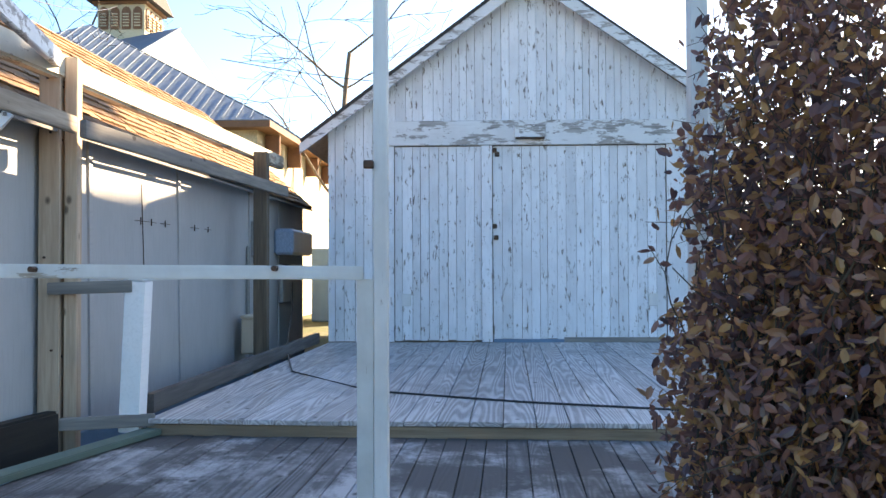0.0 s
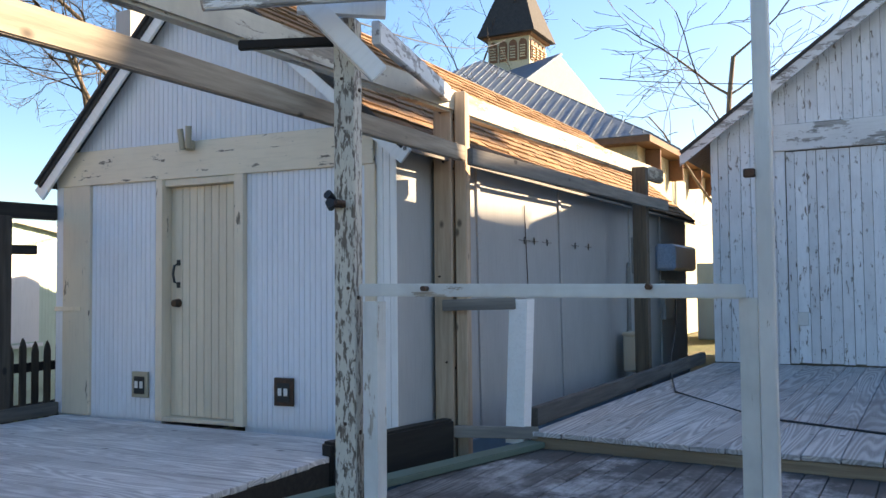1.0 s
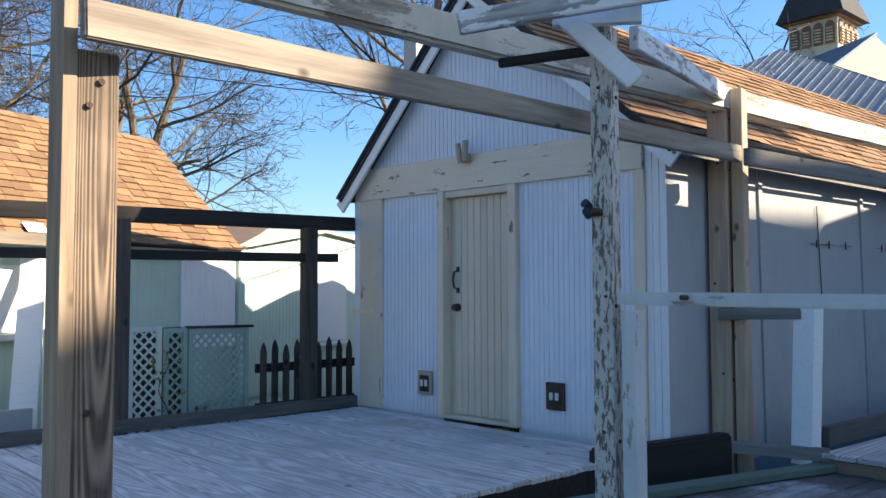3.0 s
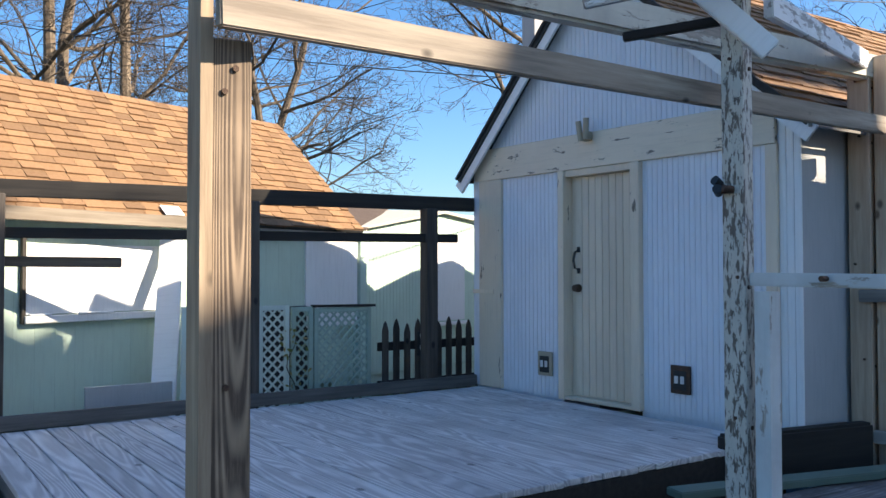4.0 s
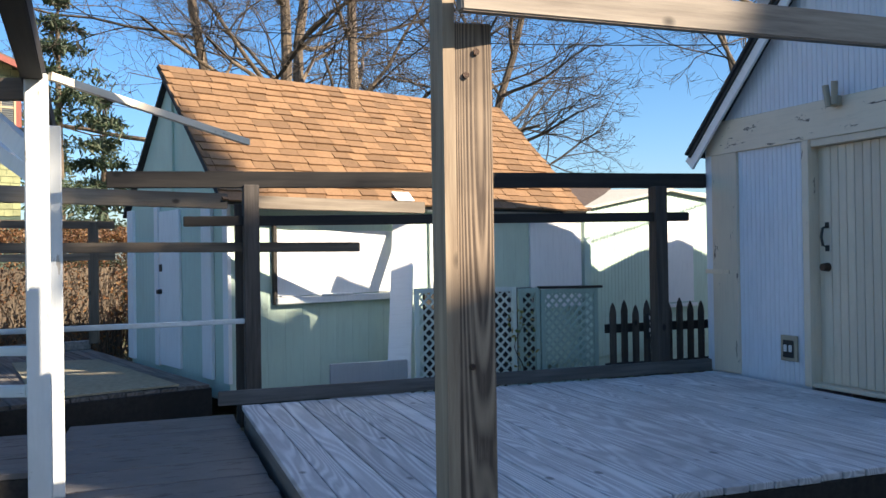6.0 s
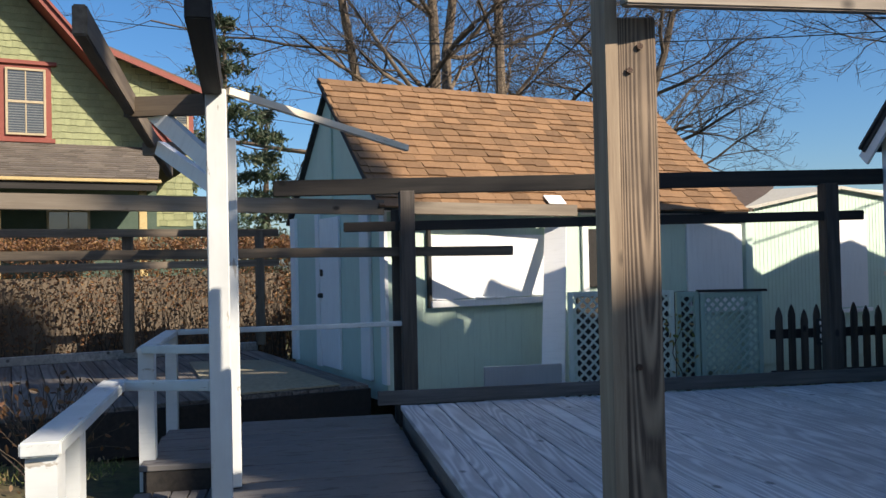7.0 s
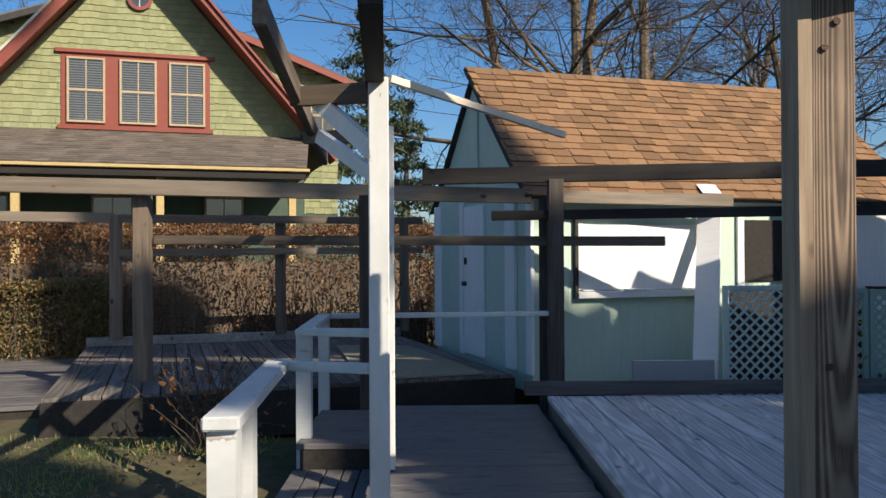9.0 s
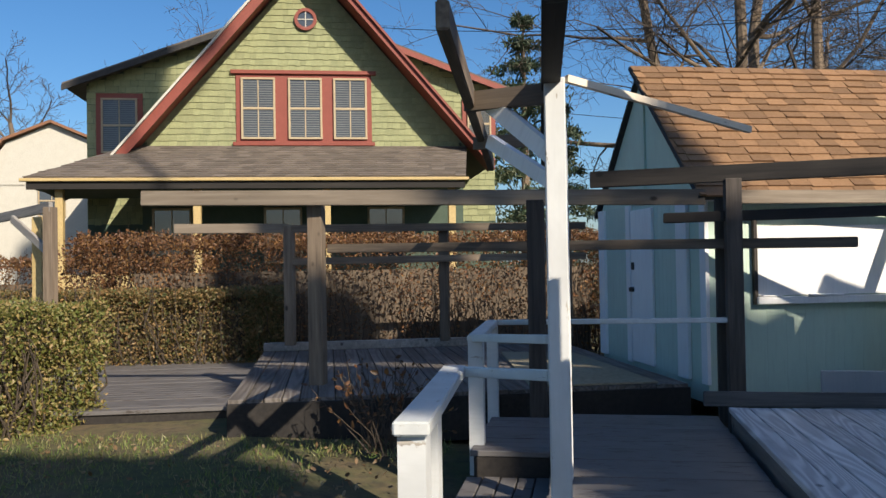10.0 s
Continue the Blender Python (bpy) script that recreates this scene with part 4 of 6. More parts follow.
stick("bar", (-5.68, -0.95, 1.03), (-7.22, -1.0, 1.03), 0.11, 0.04, WHITE, steprail2)
stick("bar", (-5.72, -0.96, 1.03), (-4.88, -0.40, 1.095), 0.07, 0.05, WHITE, steprail2)

# back fence of the platform
for x, y, mat in ((-10.30, -3.95, GREY_Z), (-10.95, -2.05, GREY_Z), (-11.35, -0.45, GREY_Z)):
    timber_post("fence_post", x, y, 0.12, 0.12, TOP + 0.1, 2.06, mat, "grey weathered post behind the platform", "platform fence")
stick("fence_rail", (-9.75, -5.25, 2.03), (-10.3, -3.95, 2.03), 0.04, 0.12, TAN_X, None, "sun-bleached rail end behind the platform", "rail", "platform fence")
stick("fence_rail", (-10.25, -3.9, 2.02), (-11.4, -0.2, 2.02), 0.04, 0.10, MID_X, None, "grey top rail behind the platform", "rail", "platform fence")
stick("fence_rail", (-10.25, -3.9, 1.60), (-11.4, -0.2, 1.62), 0.04, 0.09, MID_X, None, "grey lower rail behind the platform", "rail", "platform fence")
timber_post("fence_post", -9.75, -6.95, 0.13, 0.13, 0.1, 2.35, GREY_Z, "pale weathered pergola post by the hedge", "west pergola")
timber_post("fence_post", -10.1, -7.35, 0.14, 0.14, 0.1, 2.25, YELLOW, "sunlit yellow post by the hedge", "west pergola")
stick("fence_rail", (-9.7, -6.9, 2.35), (-10.9, -8.6, 2.30), 0.05, 0.13, GREY_X, None, "grey pergola rail by the hedge", "rail", "west pergola")
stick("brace", (-9.75, -6.95, 1.75), (-10.3, -7.9, 2.25), 0.05, 0.11, GREY_X, None, "grey diagonal brace by the hedge", "brace", "west pergola")


# ---- mint shed ----
shed = thing("mint_shed", "mint green shed with white boards and brown shingle roof", "shed", pose(-7.95, 0.88, 0, 0, 0, 18))
SL2, SAX, SAZ, SEZ = 4.4, -1.45, 3.64, 2.16
part("wall", slab([(-2.9, 0.02), (0, 0.02), (0, SL2), (-2.9, SL2)], 0.22, SEZ), MINT, shed, "mint green plank wall")
part("gable", sheet([(-2.9, 0.02, SEZ - 0.02), (0, 0.02, SEZ - 0.02), (SAX, 0.02, SAZ - 0.04)], 0.06), MINT, shed, "mint green gable")
for x0, x1 in ((-2.92, -2.72), (-1.98, -1.86), (-0.62, -0.38), (-0.10, 0.02)):
    part("corner_board", box((x0, -0.02, 0.40), (x1, 0.018, SEZ), 0.004), SHED_WHITE, shed, "white upright board")
part("gable_batten", box((SAX - 0.03, -0.005, SEZ), (SAX + 0.03, 0.018, SAZ - 0.25), 0.003), MINT, shed)
sdoor = part("door", box((-1.84, -0.012, 0.42), (-1.24, 0.018, 2.10), 0.004), SHED_WHITE, shed, "white plank door")
part("knob", cyl(0.03, 0, 0.05, 10, 0.025, pose(-1.78, -0.01, 1.22, 90, 0, 0)), BLACK, sdoor)
part("latch", box((-1.80, -0.03, 1.44), (-1.74, -0.013, 1.52), 0.004), BLACK, sdoor)
part("siding", beadboard(-2.72, -1.98, 0.40, lambda x: SEZ, 0.10, 0.02, 0.005), MINT_PALE, shed)
part("siding", beadboard(-1.22, -0.62, 0.40, lambda x: SEZ, 0.10, 0.02, 0.005), MINT_PALE, shed)
bm = beadboard(0.0, SL2, 0.24, lambda x: 2.15, 0.19, 0.0, 0.0022)
bm.transform(pose(0, 0, 0, 0, 0, 90))
part("siding", bm, MINT, shed, "mint green front siding")
part("window_panel", box((0.012, 0.48, 1.20), (0.035, 1.84, 1.84), 0.004), SHED_WHITE, shed, "white board over a window")
part("window_sill", box((0.0, 0.46, 1.12), (0.075, 1.86, 1.19), 0.006), SHED_WHITE, shed, "white sill with broken slats")
part("broken_slat", box((0.06, 0.95, 1.19), (0.09, 1.30, 1.21), 0.004), SHED_WHITE, shed)
part("broken_slat", box((0.05, 0.50, 1.191), (0.08, 0.70, 1.205), 0.004), SHED_WHITE, shed)
part("window_frame", box((0.0, 0.44, 1.12), (0.05, 0.475, 1.95), 0.004), DARK_Z, shed)
dwin = part("dark_window", box((0.012, 2.42, 1.26), (0.03, 3.1, 1.90), 0.003), DARK_X, shed, "dark boarded window")
part("trim", box((0.012, 2.33, 1.18), (0.04, 2.41, 1.98), 0.003), SHED_WHITE, dwin)
part("fascia", box((0.10, -0.12, 2.06), (0.125, SL2 + 0.1, 2.15), 0.003), SHED_WHITE, shed)
SR0, SR1 = (SAX, -0.14, SAZ), (SAX, SL2 + 0.32, SAZ)
SE0, SE1 = (0.18, -0.14, 2.10), (0.18, SL2 + 0.32, 2.10)
part("roof_deck", sheet([SR0, SE0, SE1, SR1], 0.04), DARK_ROOF, shed)
part("roof_deck", sheet([(SAX, -0.04, SAZ), SR1, (-3.02, SL2 + 0.32, 2.10), (-3.02, -0.04, 2.10)], 0.03), DARK_ROOF, shed)
roof_s = part("roof", sheet([(SAX, -0.13, SAZ + 0.006), (0.18, -0.13, 2.106), (0.18, SL2 + 0.31, 2.106), (SAX, SL2 + 0.31, SAZ + 0.006)], 0.004), SHINGLE, shed, "brown asphalt shingle roof")
part("tin_patch", sheet([(0.08, 1.80, 2.255), (0.19, 1.80, 2.16), (0.19, 2.02, 2.16), (0.08, 2.02, 2.255)], 0.008), SHED_WHITE, shed, "white patch on the eave")
stick("plank", (-7.62, 2.42, 0.25), (-8.42, 2.74, 1.98), 0.03, 0.23, SHED_WHITE, None, "pale wide plank leaning on the mint shed", "plank", roll=80, cuts=0)
solo("plank", box((-7.62, 1.75, 0.25), (-7.58, 2.5, 0.58), 0.004), STUCCO, "low pale board standing along the deck edge", "board")

annex = thing("shed_annex", "mint ribbed lean-to beside the shed with boarded panels", "shed", pose(-7.95, 0.88, 0, 0, 0, 18))
part("wall", slab([(-2.2, 4.45), (-0.12, 4.45), (-0.12, 7.7), (-2.2, 7.7)], 0.0, 2.15), MINT, annex)
bm = beadboard(2.9, 7.7, 0.2, lambda y: 2.12 if y < 4.7 else min(2.12 + 0.17 * (y - 4.7), 2.45), 0.07, 0.0, 0.007)
bm.transform(pose(-0.1, 0, 0, 0, 0, 90))
part("siding", bm, MINT, annex, "mint green ribbed siding")
part("panel", box((-0.06, 3.86, 0.90), (0.03, 4.76, 1.96), 0.004), SHED_WHITE, annex, "white boarded panel")
part("panel", box((-0.085, 6.45, 0.85), (-0.06, 7.25, 2.1), 0.004), SHED_WHITE, annex, "white boarded panel")
part("panel_sill", box((-0.085, 6.45, 0.78), (-0.03, 7.3, 0.83), 0.004), SHED_WHITE, annex)
# near-black backing gives the lattice gaps their shade by colour
part("skirting", box((-0.06, 2.25, 0.1), (0.03, 4.05, 1.17), 0.004), DARK_X, annex, "dark backing that paints in the shade behind the lattice")
part("corner_post", box((-0.09, 4.80, 0.2), (0.05, 4.92, 2.12), 0.005), MINT_PALE, annex)
part("roof", sheet([(-1.3, 3.2, 2.58), (0.06, 3.2, 2.125), (0.06, 4.9, 2.14), (-1.3, 6.9, 2.60)], 0.05), LEAN_ROOF, annex, "dull brown lean-to roof")
part("fascia", box((0.03, 2.3, 2.05), (0.055, 4.8, 2.12), 0.004), SHED_WHITE, annex)
part("roof", sheet([(-0.02, 4.7, 2.14), (-0.02, 6.7, 2.48), (-2.3, 6.7, 2.6), (-2.3, 4.7, 2.3)], 0.04), FAR_WHITE, annex)
part("roof", sheet([(-0.02, 6.7, 2.48), (-0.02, 8.6, 2.30), (-2.3, 8.6, 2.3), (-2.3, 6.7, 2.6)], 0.04), FAR_WHITE, annex)


# ---- lattice and picket fence ----
def lattice_panel(y0, y1, z0, z1, x, mat, label, pitch=0.098, turn=0.0):
    th = thing("lattice_panel", label, "lattice", pose(x, y0, z0, 0, 0, turn), "lattice panels")
    w, h = y1 - y0, z1 - z0
    part("frame", box((-0.02, 0, 0), (0.02, 0.045, h), 0.003), mat, th)
    part("frame", box((-0.02, w - 0.045, 0), (0.02, w, h), 0.003), mat, th)
    part("frame", box((-0.02, 0.045, h - 0.045), (0.02, w - 0.045, h), 0.003), mat, th)
    part("frame", box((-0.02, 0.045, 0), (0.02, w - 0.045, 0.04), 0.003), mat, th)
    for s in (1, -1):
        k = -h + 0.03
        while k < w:
            a, b = max(0.0, k), min(w, k + h)
            if b - a > 0.05:
                za, zb = (a - k, b - k) if s > 0 else (h - (a - k), h - (b - k))
                p, q = Vector((0.006 * s, a, za)), Vector((0.006 * s, b, zb))
                bm = bmesh.new()
                add_box(bm, (0, -0.004, -0.0105), ((q - p).length, 0.004, 0.0105))
                part("slat", bm, mat, th, "", stick_pose(p, q))
            k += pitch
    return th


PALE_LATTICE, MINT_LATTICE = "pale weathered diamond lattice panel beside the deck", "mint green diamond lattice panel beside the picket fence"
lattice_panel(2.55, 3.27, 0.02, 1.26, -7.50, LATTICE, PALE_LATTICE)
lattice_panel(3.29, 3.61, 0.02, 1.25, -7.50, LATTICE, PALE_LATTICE)
lattice_panel(3.64, 3.87, 0.02, 1.23, -7.51, LATTICE_GREEN, MINT_LATTICE)
lattice_panel(3.88, 4.53, 0.02, 1.215, -7.50, LATTICE_GREEN, MINT_LATTICE, 0.088)
stick("cap_strip", (-7.50, 3.86, 1.235), (-7.50, 4.58, 1.228), 0.06, 0.025, DARK_X, None, "dark weathered cap strip on the mint lattice", "strip", cuts=0)
vine = thing("climbing_vine", "thin climbing vine with a few green leaves on the lattice", "vine", pose(-7.46, 3.60, 0.30))
vine_path = [(0.0, 0.02 + 0.05 * math.sin(i * 0.9), 0.07 * i) for i in range(11)]
part("stem", tube(vine_path, (0.006, 0.003), 5), TWIG, vine)
rng = np.random.default_rng(61)
vine_pts = np.array([(rng.uniform(0.0, 0.03), rng.uniform(-0.10, 0.20), rng.uniform(0.15, 0.72)) for _ in range(46)])

picket = thing("picket_fence", "dark weathered picket fence beside the shack", "fence", pose(-7.45, 4.6, 0.2))
part("fence_bar", box((0.0, -0.02, 0.55), (0.035, 1.5, 0.64), 0.004), DARK_X, picket)
part("fence_bar", box((0.0, -0.02, 0.15), (0.035, 1.5, 0.24), 0.004), DARK_X, picket)
for i in range(11):
    hgt = 0.86 + 0.03 * math.sin(i * 2.3)
    bm = bmesh.new()
    y = 0.02 + i * 0.135
    prof = [(y, 0), (y + 0.07, 0), (y + 0.07, hgt - 0.10), (y + 0.055, hgt - 0.04), (y + 0.035, hgt), (y + 0.015, hgt - 0.04), (y, hgt - 0.10)]
    f = [bm.verts.new((0.055, a, b)) for a, b in prof]
    g = [bm.verts.new((0.036, a, b)) for a, b in prof]
    bm.faces.new(f)
    bm.faces.new(g[::-1])
    for k in range(len(prof)):
        j = (k + 1) % len(prof)
        bm.faces.new((g[k], g[j], f[j], f[k]))
    bmesh.ops.recalc_face_normals(bm, faces=bm.faces[:])
    part("picket", bm, DARK_Z, picket)
sign = thing("small_sign", "small black sign with white bars", "sign", pose(-7.36, 5.02, 0.68))
part("plate", box((0, 0, 0), (0.012, 0.17, 0.26), 0.003), BLACK, sign)
for k, (a, b) in enumerate(((0.20, 0.235), (0.135, 0.175), (0.07, 0.11), (0.03, 0.045))):
    part("mark_bar", box((0.013, 0.03 + 0.01 * (k % 2), a), (0.016, 0.14, b), 0), SHED_WHITE, sign)


# ---- green house with red trim ----
house = thing("green_house", "green shingled house with brick-red trim and a long porch", "house", pose(-17.3, -6.0, 0, 0, 0, 107))
GAZ, GS, GX = 8.15, 1.165, -0.07


def course_shingles(x0, x1, z0, z1, half, y, mat, row=0.135, wid=(0.10, 0.2)):
    """Courses of wood shingles on a wall; half(z) gives its left and right ends at a height."""
    bm = bmesh.new()
    z = z0
    while z < z1:
        a, b = half(z + row * 0.5)
        a, b = max(a, x0), min(b, x1)
        x = a - random.uniform(0, 0.1)
        while x < b:
            w = random.uniform(*wid)
            xa, xb = max(x, a), min(x + w - 0.006, b)
            if xb - xa > 0.03:
                d = random.uniform(-0.012, 0.012)
                quads(bm, [(xa, y - 0.022, z + d), (xb, y - 0.022, z + d), (xb, y - 0.006, z + row), (xa, y - 0.006, z + row), (xa, y, z + d), (xb, y, z + d)],
                      ((0, 1, 2, 3), (4, 5, 1, 0)))
            x += w
        z += row
    return bm


part("wall", slab([(-3.5, 0), (3.3, 0), (3.3, 5), (-3.5, 5)], 0.6, 4.2), GREEN_DARK, house)
part("gable", sheet([(-3.6, 0.0, 4.05), (3.45, 0.0, 4.05), (GX, 0.0, GAZ - 0.1)], 0.1), GREEN_SHINGLE, house)
tagged(part("wall_shingles", course_shingles(-4, 4, 4.1, GAZ - 0.2, lambda z: (GX - (GAZ - z) / GS + 0.1, GX + (GAZ - z) / GS - 0.1), 0.0, GREEN_SHINGLE), GREEN_SHINGLE, house, "sage green wood shingles"), kind="stuff")
for s in (-1, 1):
    ex, ez = GX + s * 3.95, GAZ - GS * 3.95
    part("roof", sheet([(GX, -0.72, GAZ + 0.12), (GX, 5, GAZ + 0.12), (ex, 5, ez + 0.12), (ex, -0.72, ez + 0.12)][::-s], 0.08), SHINGLE_GREY, house)
    part("soffit", sheet([(GX, -0.70, GAZ + 0.03), (GX, 0, GAZ + 0.03), (ex, 0, ez + 0.03), (ex, -0.70, ez + 0.03)][::-s], 0.03), RED_TRIM, house)
    part("rake_board", sheet([(GX, -0.73, GAZ + 0.13), (ex, -0.73, ez + 0.13), (ex, -0.73, ez - (0.14 if s < 0 else 0.02)), (GX, -0.73, GAZ - (0.16 if s < 0 else 0.04))][::-s], 0.04), RED_TRIM, house, "brick-red rake board")
    part("roof_edge", sheet([(GX, -0.79, GAZ + 0.2), (ex, -0.79, ez + 0.2), (ex, -0.79, ez + 0.13), (GX, -0.79, GAZ + 0.13)][::-s], 0.06), FAR_WHITE if s < 0 else RED_TRIM, house)


def sash_window(parent, x0, x1, z0, z1, y, trim=0.045, blind=True):
    w = part("window", box((x0, y - 0.05, z0), (x1, y + 0.02, z0 + trim), 0.004), SASH, parent, "two-over-two sash window with pale yellow frame")
    part("frame", box((x0, y - 0.05, z1 - trim), (x1, y + 0.02, z1), 0.004), SASH, w)
    part("frame", box((x0, y - 0.05, z0 + trim), (x0 + trim, y + 0.02, z1 - trim), 0.004), SASH, w)
    part("frame", box((x1 - trim, y - 0.05, z0 + trim), (x1, y + 0.02, z1 - trim), 0.004), SASH, w)
    zm, xm = (z0 + z1) / 2, (x0 + x1) / 2
    part("sash_bar", box((x0 + trim, y - 0.045, zm - 0.025), (x1 - trim, y, zm + 0.025), 0.003), SASH, w)
    part("sash_bar", box((xm - 0.012, y - 0.035, z0 + trim), (xm + 0.012, y, z1 - trim), 0.003), SASH, w)
    part("pane", box((x0 + trim, y - 0.022, z0 + trim), (x1 - trim, y - 0.016, z1 - trim), 0), GLASS, w)
    if blind:
        bm = bmesh.new()
        z = z0 + trim + 0.02
        while z < z1 - trim:
            add_box(bm, (x0 + trim, y - 0.030, z), (x1 - trim, y - 0.026, z + 0.024))
            z += 0.05
        tagged(part("blind", bm, BLIND, w, "half-drawn slatted blind"), kind="stuff")
    return w


wins = part("window_surround", box((-1.56, -0.035, 4.2), (1.32, -0.023, 5.66), 0.006), RED_TRIM, house, "brick-red window surround")
part("head_trim", box((-1.66, -0.09, 5.66), (1.42, -0.0, 5.74), 0.006), RED_TRIM, house)
part("sill_trim", box((-1.62, -0.10, 4.12), (1.38, -0.0, 4.2), 0.006), RED_TRIM, house)
for x0 in (-1.45, -0.46, 0.50):
    sash_window(house, x0, x0 + 0.72, 4.26, 5.58, -0.035)
bm = bmesh.new()
for i in range(20):
    a0, a1 = 2 * math.pi * i / 20, 2 * math.pi * (i + 1) / 20
    pts = []
    for a in (a0, a1):
        for r, y in ((0.17, -0.03), (0.24, -0.03), (0.24, -0.08), (0.17, -0.08)):
            pts.append((GX + r * math.cos(a), y, 6.85 + r * math.sin(a)))
    quads(bm, pts, [(k, (k + 1) % 4, 4 + (k + 1) % 4, 4 + k) for k in range(4)])
oc = part("round_window", bm, RED_TRIM, house, "small round window with red rim")
part("pane", cyl(0.17, 0, 0.01, 20, None, pose(GX, -0.03, 6.85, 90, 0, 0)), GLASS, oc)
part("sash_bar", box((GX - 0.17, -0.06, 6.84), (GX + 0.17, -0.04, 6.86), 0), FAR_WHITE, oc)
part("sash_bar", box((GX - 0.01, -0.062, 6.68), (GX + 0.01, -0.042, 7.02), 0), FAR_WHITE, oc)
# broad body behind the gable
MX, MZ, MS = -0.45, 7.75, 0.37
part("body", slab([(-5.3, 2.5), (4.5, 2.5), (4.5, 9), (-5.3, 9)], 0.0, 5.75), GREEN_DARK, house, "dark green shingled body")
tagged(part("wall_shingles", course_shingles(-5.3, 4.5, 2.6, 7.5, lambda z: (max(-5.3, MX - (MZ - z) / MS), min(4.5, MX + (MZ - z) / MS)), 2.5, GREEN_SHINGLE, 0.15, (0.14, 0.3)), GREEN_SHINGLE, house), kind="stuff")
part("body_gable", sheet([(-5.3, 2.51, 5.7), (4.5, 2.51, 5.7), (4.5, 2.51, 5.9), (MX, 2.51, MZ - 0.05), (-5.3, 2.51, 5.95)], 0.1), GREEN_DARK, house)
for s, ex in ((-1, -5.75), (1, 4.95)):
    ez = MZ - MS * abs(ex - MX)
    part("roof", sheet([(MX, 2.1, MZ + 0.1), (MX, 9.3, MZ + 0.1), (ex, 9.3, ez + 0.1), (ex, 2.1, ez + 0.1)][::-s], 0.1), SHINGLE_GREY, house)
    # left board is dark: the wing's shade is put into its colour
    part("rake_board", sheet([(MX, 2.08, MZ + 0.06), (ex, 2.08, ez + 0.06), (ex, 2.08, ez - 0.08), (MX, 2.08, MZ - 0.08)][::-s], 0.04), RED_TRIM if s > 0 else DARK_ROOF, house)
for x0, x1, z0, z1 in ((-4.96, -4.13, 4.3, 5.6), (3.81, 4.41, 4.5, 5.56)):
    part("window_surround", box((x0 - 0.12, 2.44, z0 - 0.12), (x1 + 0.12, 2.476, z1 + 0.12), 0.004), RED_TRIM, house)
    sash_window(house, x0, x1, z0, z1, 2.44)
# porch
porch = part("porch", slab([(-4.7, -2.1), (2.9, -2.1), (2.9, 0), (-4.7, 0)], 0.35, 0.6), GREEN_DARK, house, "deep shaded porch")
pr = [(-3.7, 0.0, 4.12), (3.4, 0.0, 4.12), (3.0, -2.35, 3.22), (-5.05, -2.35, 3.22)]
porch_roof = part("roof", sheet([pr[0], pr[3], pr[2], pr[1]], 0.08), SHINGLE_GREY, house, "grey shingle porch roof")
part("roof", sheet([(-3.7, 0.0, 4.12), (-4.4, 2.5, 3.9), (-5.9, 2.5, 3.22), (-5.05, -2.35, 3.22)], 0.08), SHINGLE_GREY, house)
part("gutter", box((-5.1, -2.42, 3.14), (3.05, -2.33, 3.20), 0.01), YELLOW, house, "yellow gutter board")
part("fascia", box((-5.0, -2.36, 3.00), (2.98, -2.31, 3.135), 0.004), DARK_X, house, "dark porch fascia")
part("ceiling", box((-4.95, -2.3, 3.02), (2.95, 0.0, 3.07), 0), GREEN_DARK, house)
for px in (-4.5, -2.05, 0.35, 2.75):
    part("porch_post", box((px - 0.07, -2.17, 0.6), (px + 0.07, -2.03, 3.02), 0.01), YELLOW, house, "golden yellow porch post")
part("porch_skirt", box((-4.9, -2.25, 0.0), (3.0, -2.18, 1.45), 0.01), YELLOW, house, "golden yellow porch railing boards")
for x0 in (-3.3, -1.0, 1.2):
    sash_window(house, x0, x0 + 0.8, 1.6, 2.8, -0.005, blind=False)

far_house = thing("far_white_house", "far white clapboard house with a red-brown roof", "house", pose(-23.6, -16.5, -0.4, 0, 0, 112))
part("wall", slab([(-2.2, 0), (2.2, 0), (2.2, 6), (-2.2, 6)], 0, 4.6), FAR_WHITE, far_house)
part("gable", sheet([(-2.2, 0, 4.55), (2.2, 0, 4.55), (1.3, 0, 5.9), (0, 0, 6.5), (-1.3, 0, 5.9)], 0.1), FAR_WHITE, far_house)
for s in (-1, 1):
    part("roof", sheet([(0, -0.2, 6.6), (0, 6, 6.6), (s * 1.4, 6, 6.0), (s * 1.4, -0.2, 6.0)][::-s], 0.08), VIC_BROWN, far_house)
    part("roof", sheet([(s * 1.4, -0.2, 6.0), (s * 1.4, 6, 6.0), (s * 2.4, 6, 4.5), (s * 2.4, -0.2, 4.5)][::-s], 0.08), VIC_BROWN, far_house)
sash_window(far_house, -0.4, 0.4, 3.6, 4.6, -0.02, blind=False)

# ---- large cream building with a cupola ----
vic = thing("cream_hall", "large cream hall with blue-grey metal roof and cupola", "building", pose(0, 0, 0))
VX0, VX1, VY0, VY1 = -20.0, -5.5, 21.5, 40.0
part("wall", slab([(VX0, VY0), (VX1, VY0), (VX1 + 0.6, VY1), (VX0, VY1)], 0, 5.3), VIC_CREAM, vic, "cream clapboard wall")
part("eave", slab([(VX0 - 0.5, VY0 - 0.5), (VX1 + 0.45, VY0 - 0.5), (VX1 + 1.05, VY1), (VX0 - 0.5, VY1)], 5.12, 5.28), VIC_BROWN, vic, "brown eave")
ra, rb = (-13.2, 28.5, 10.0), (-13.2, 34.0, 10.0)
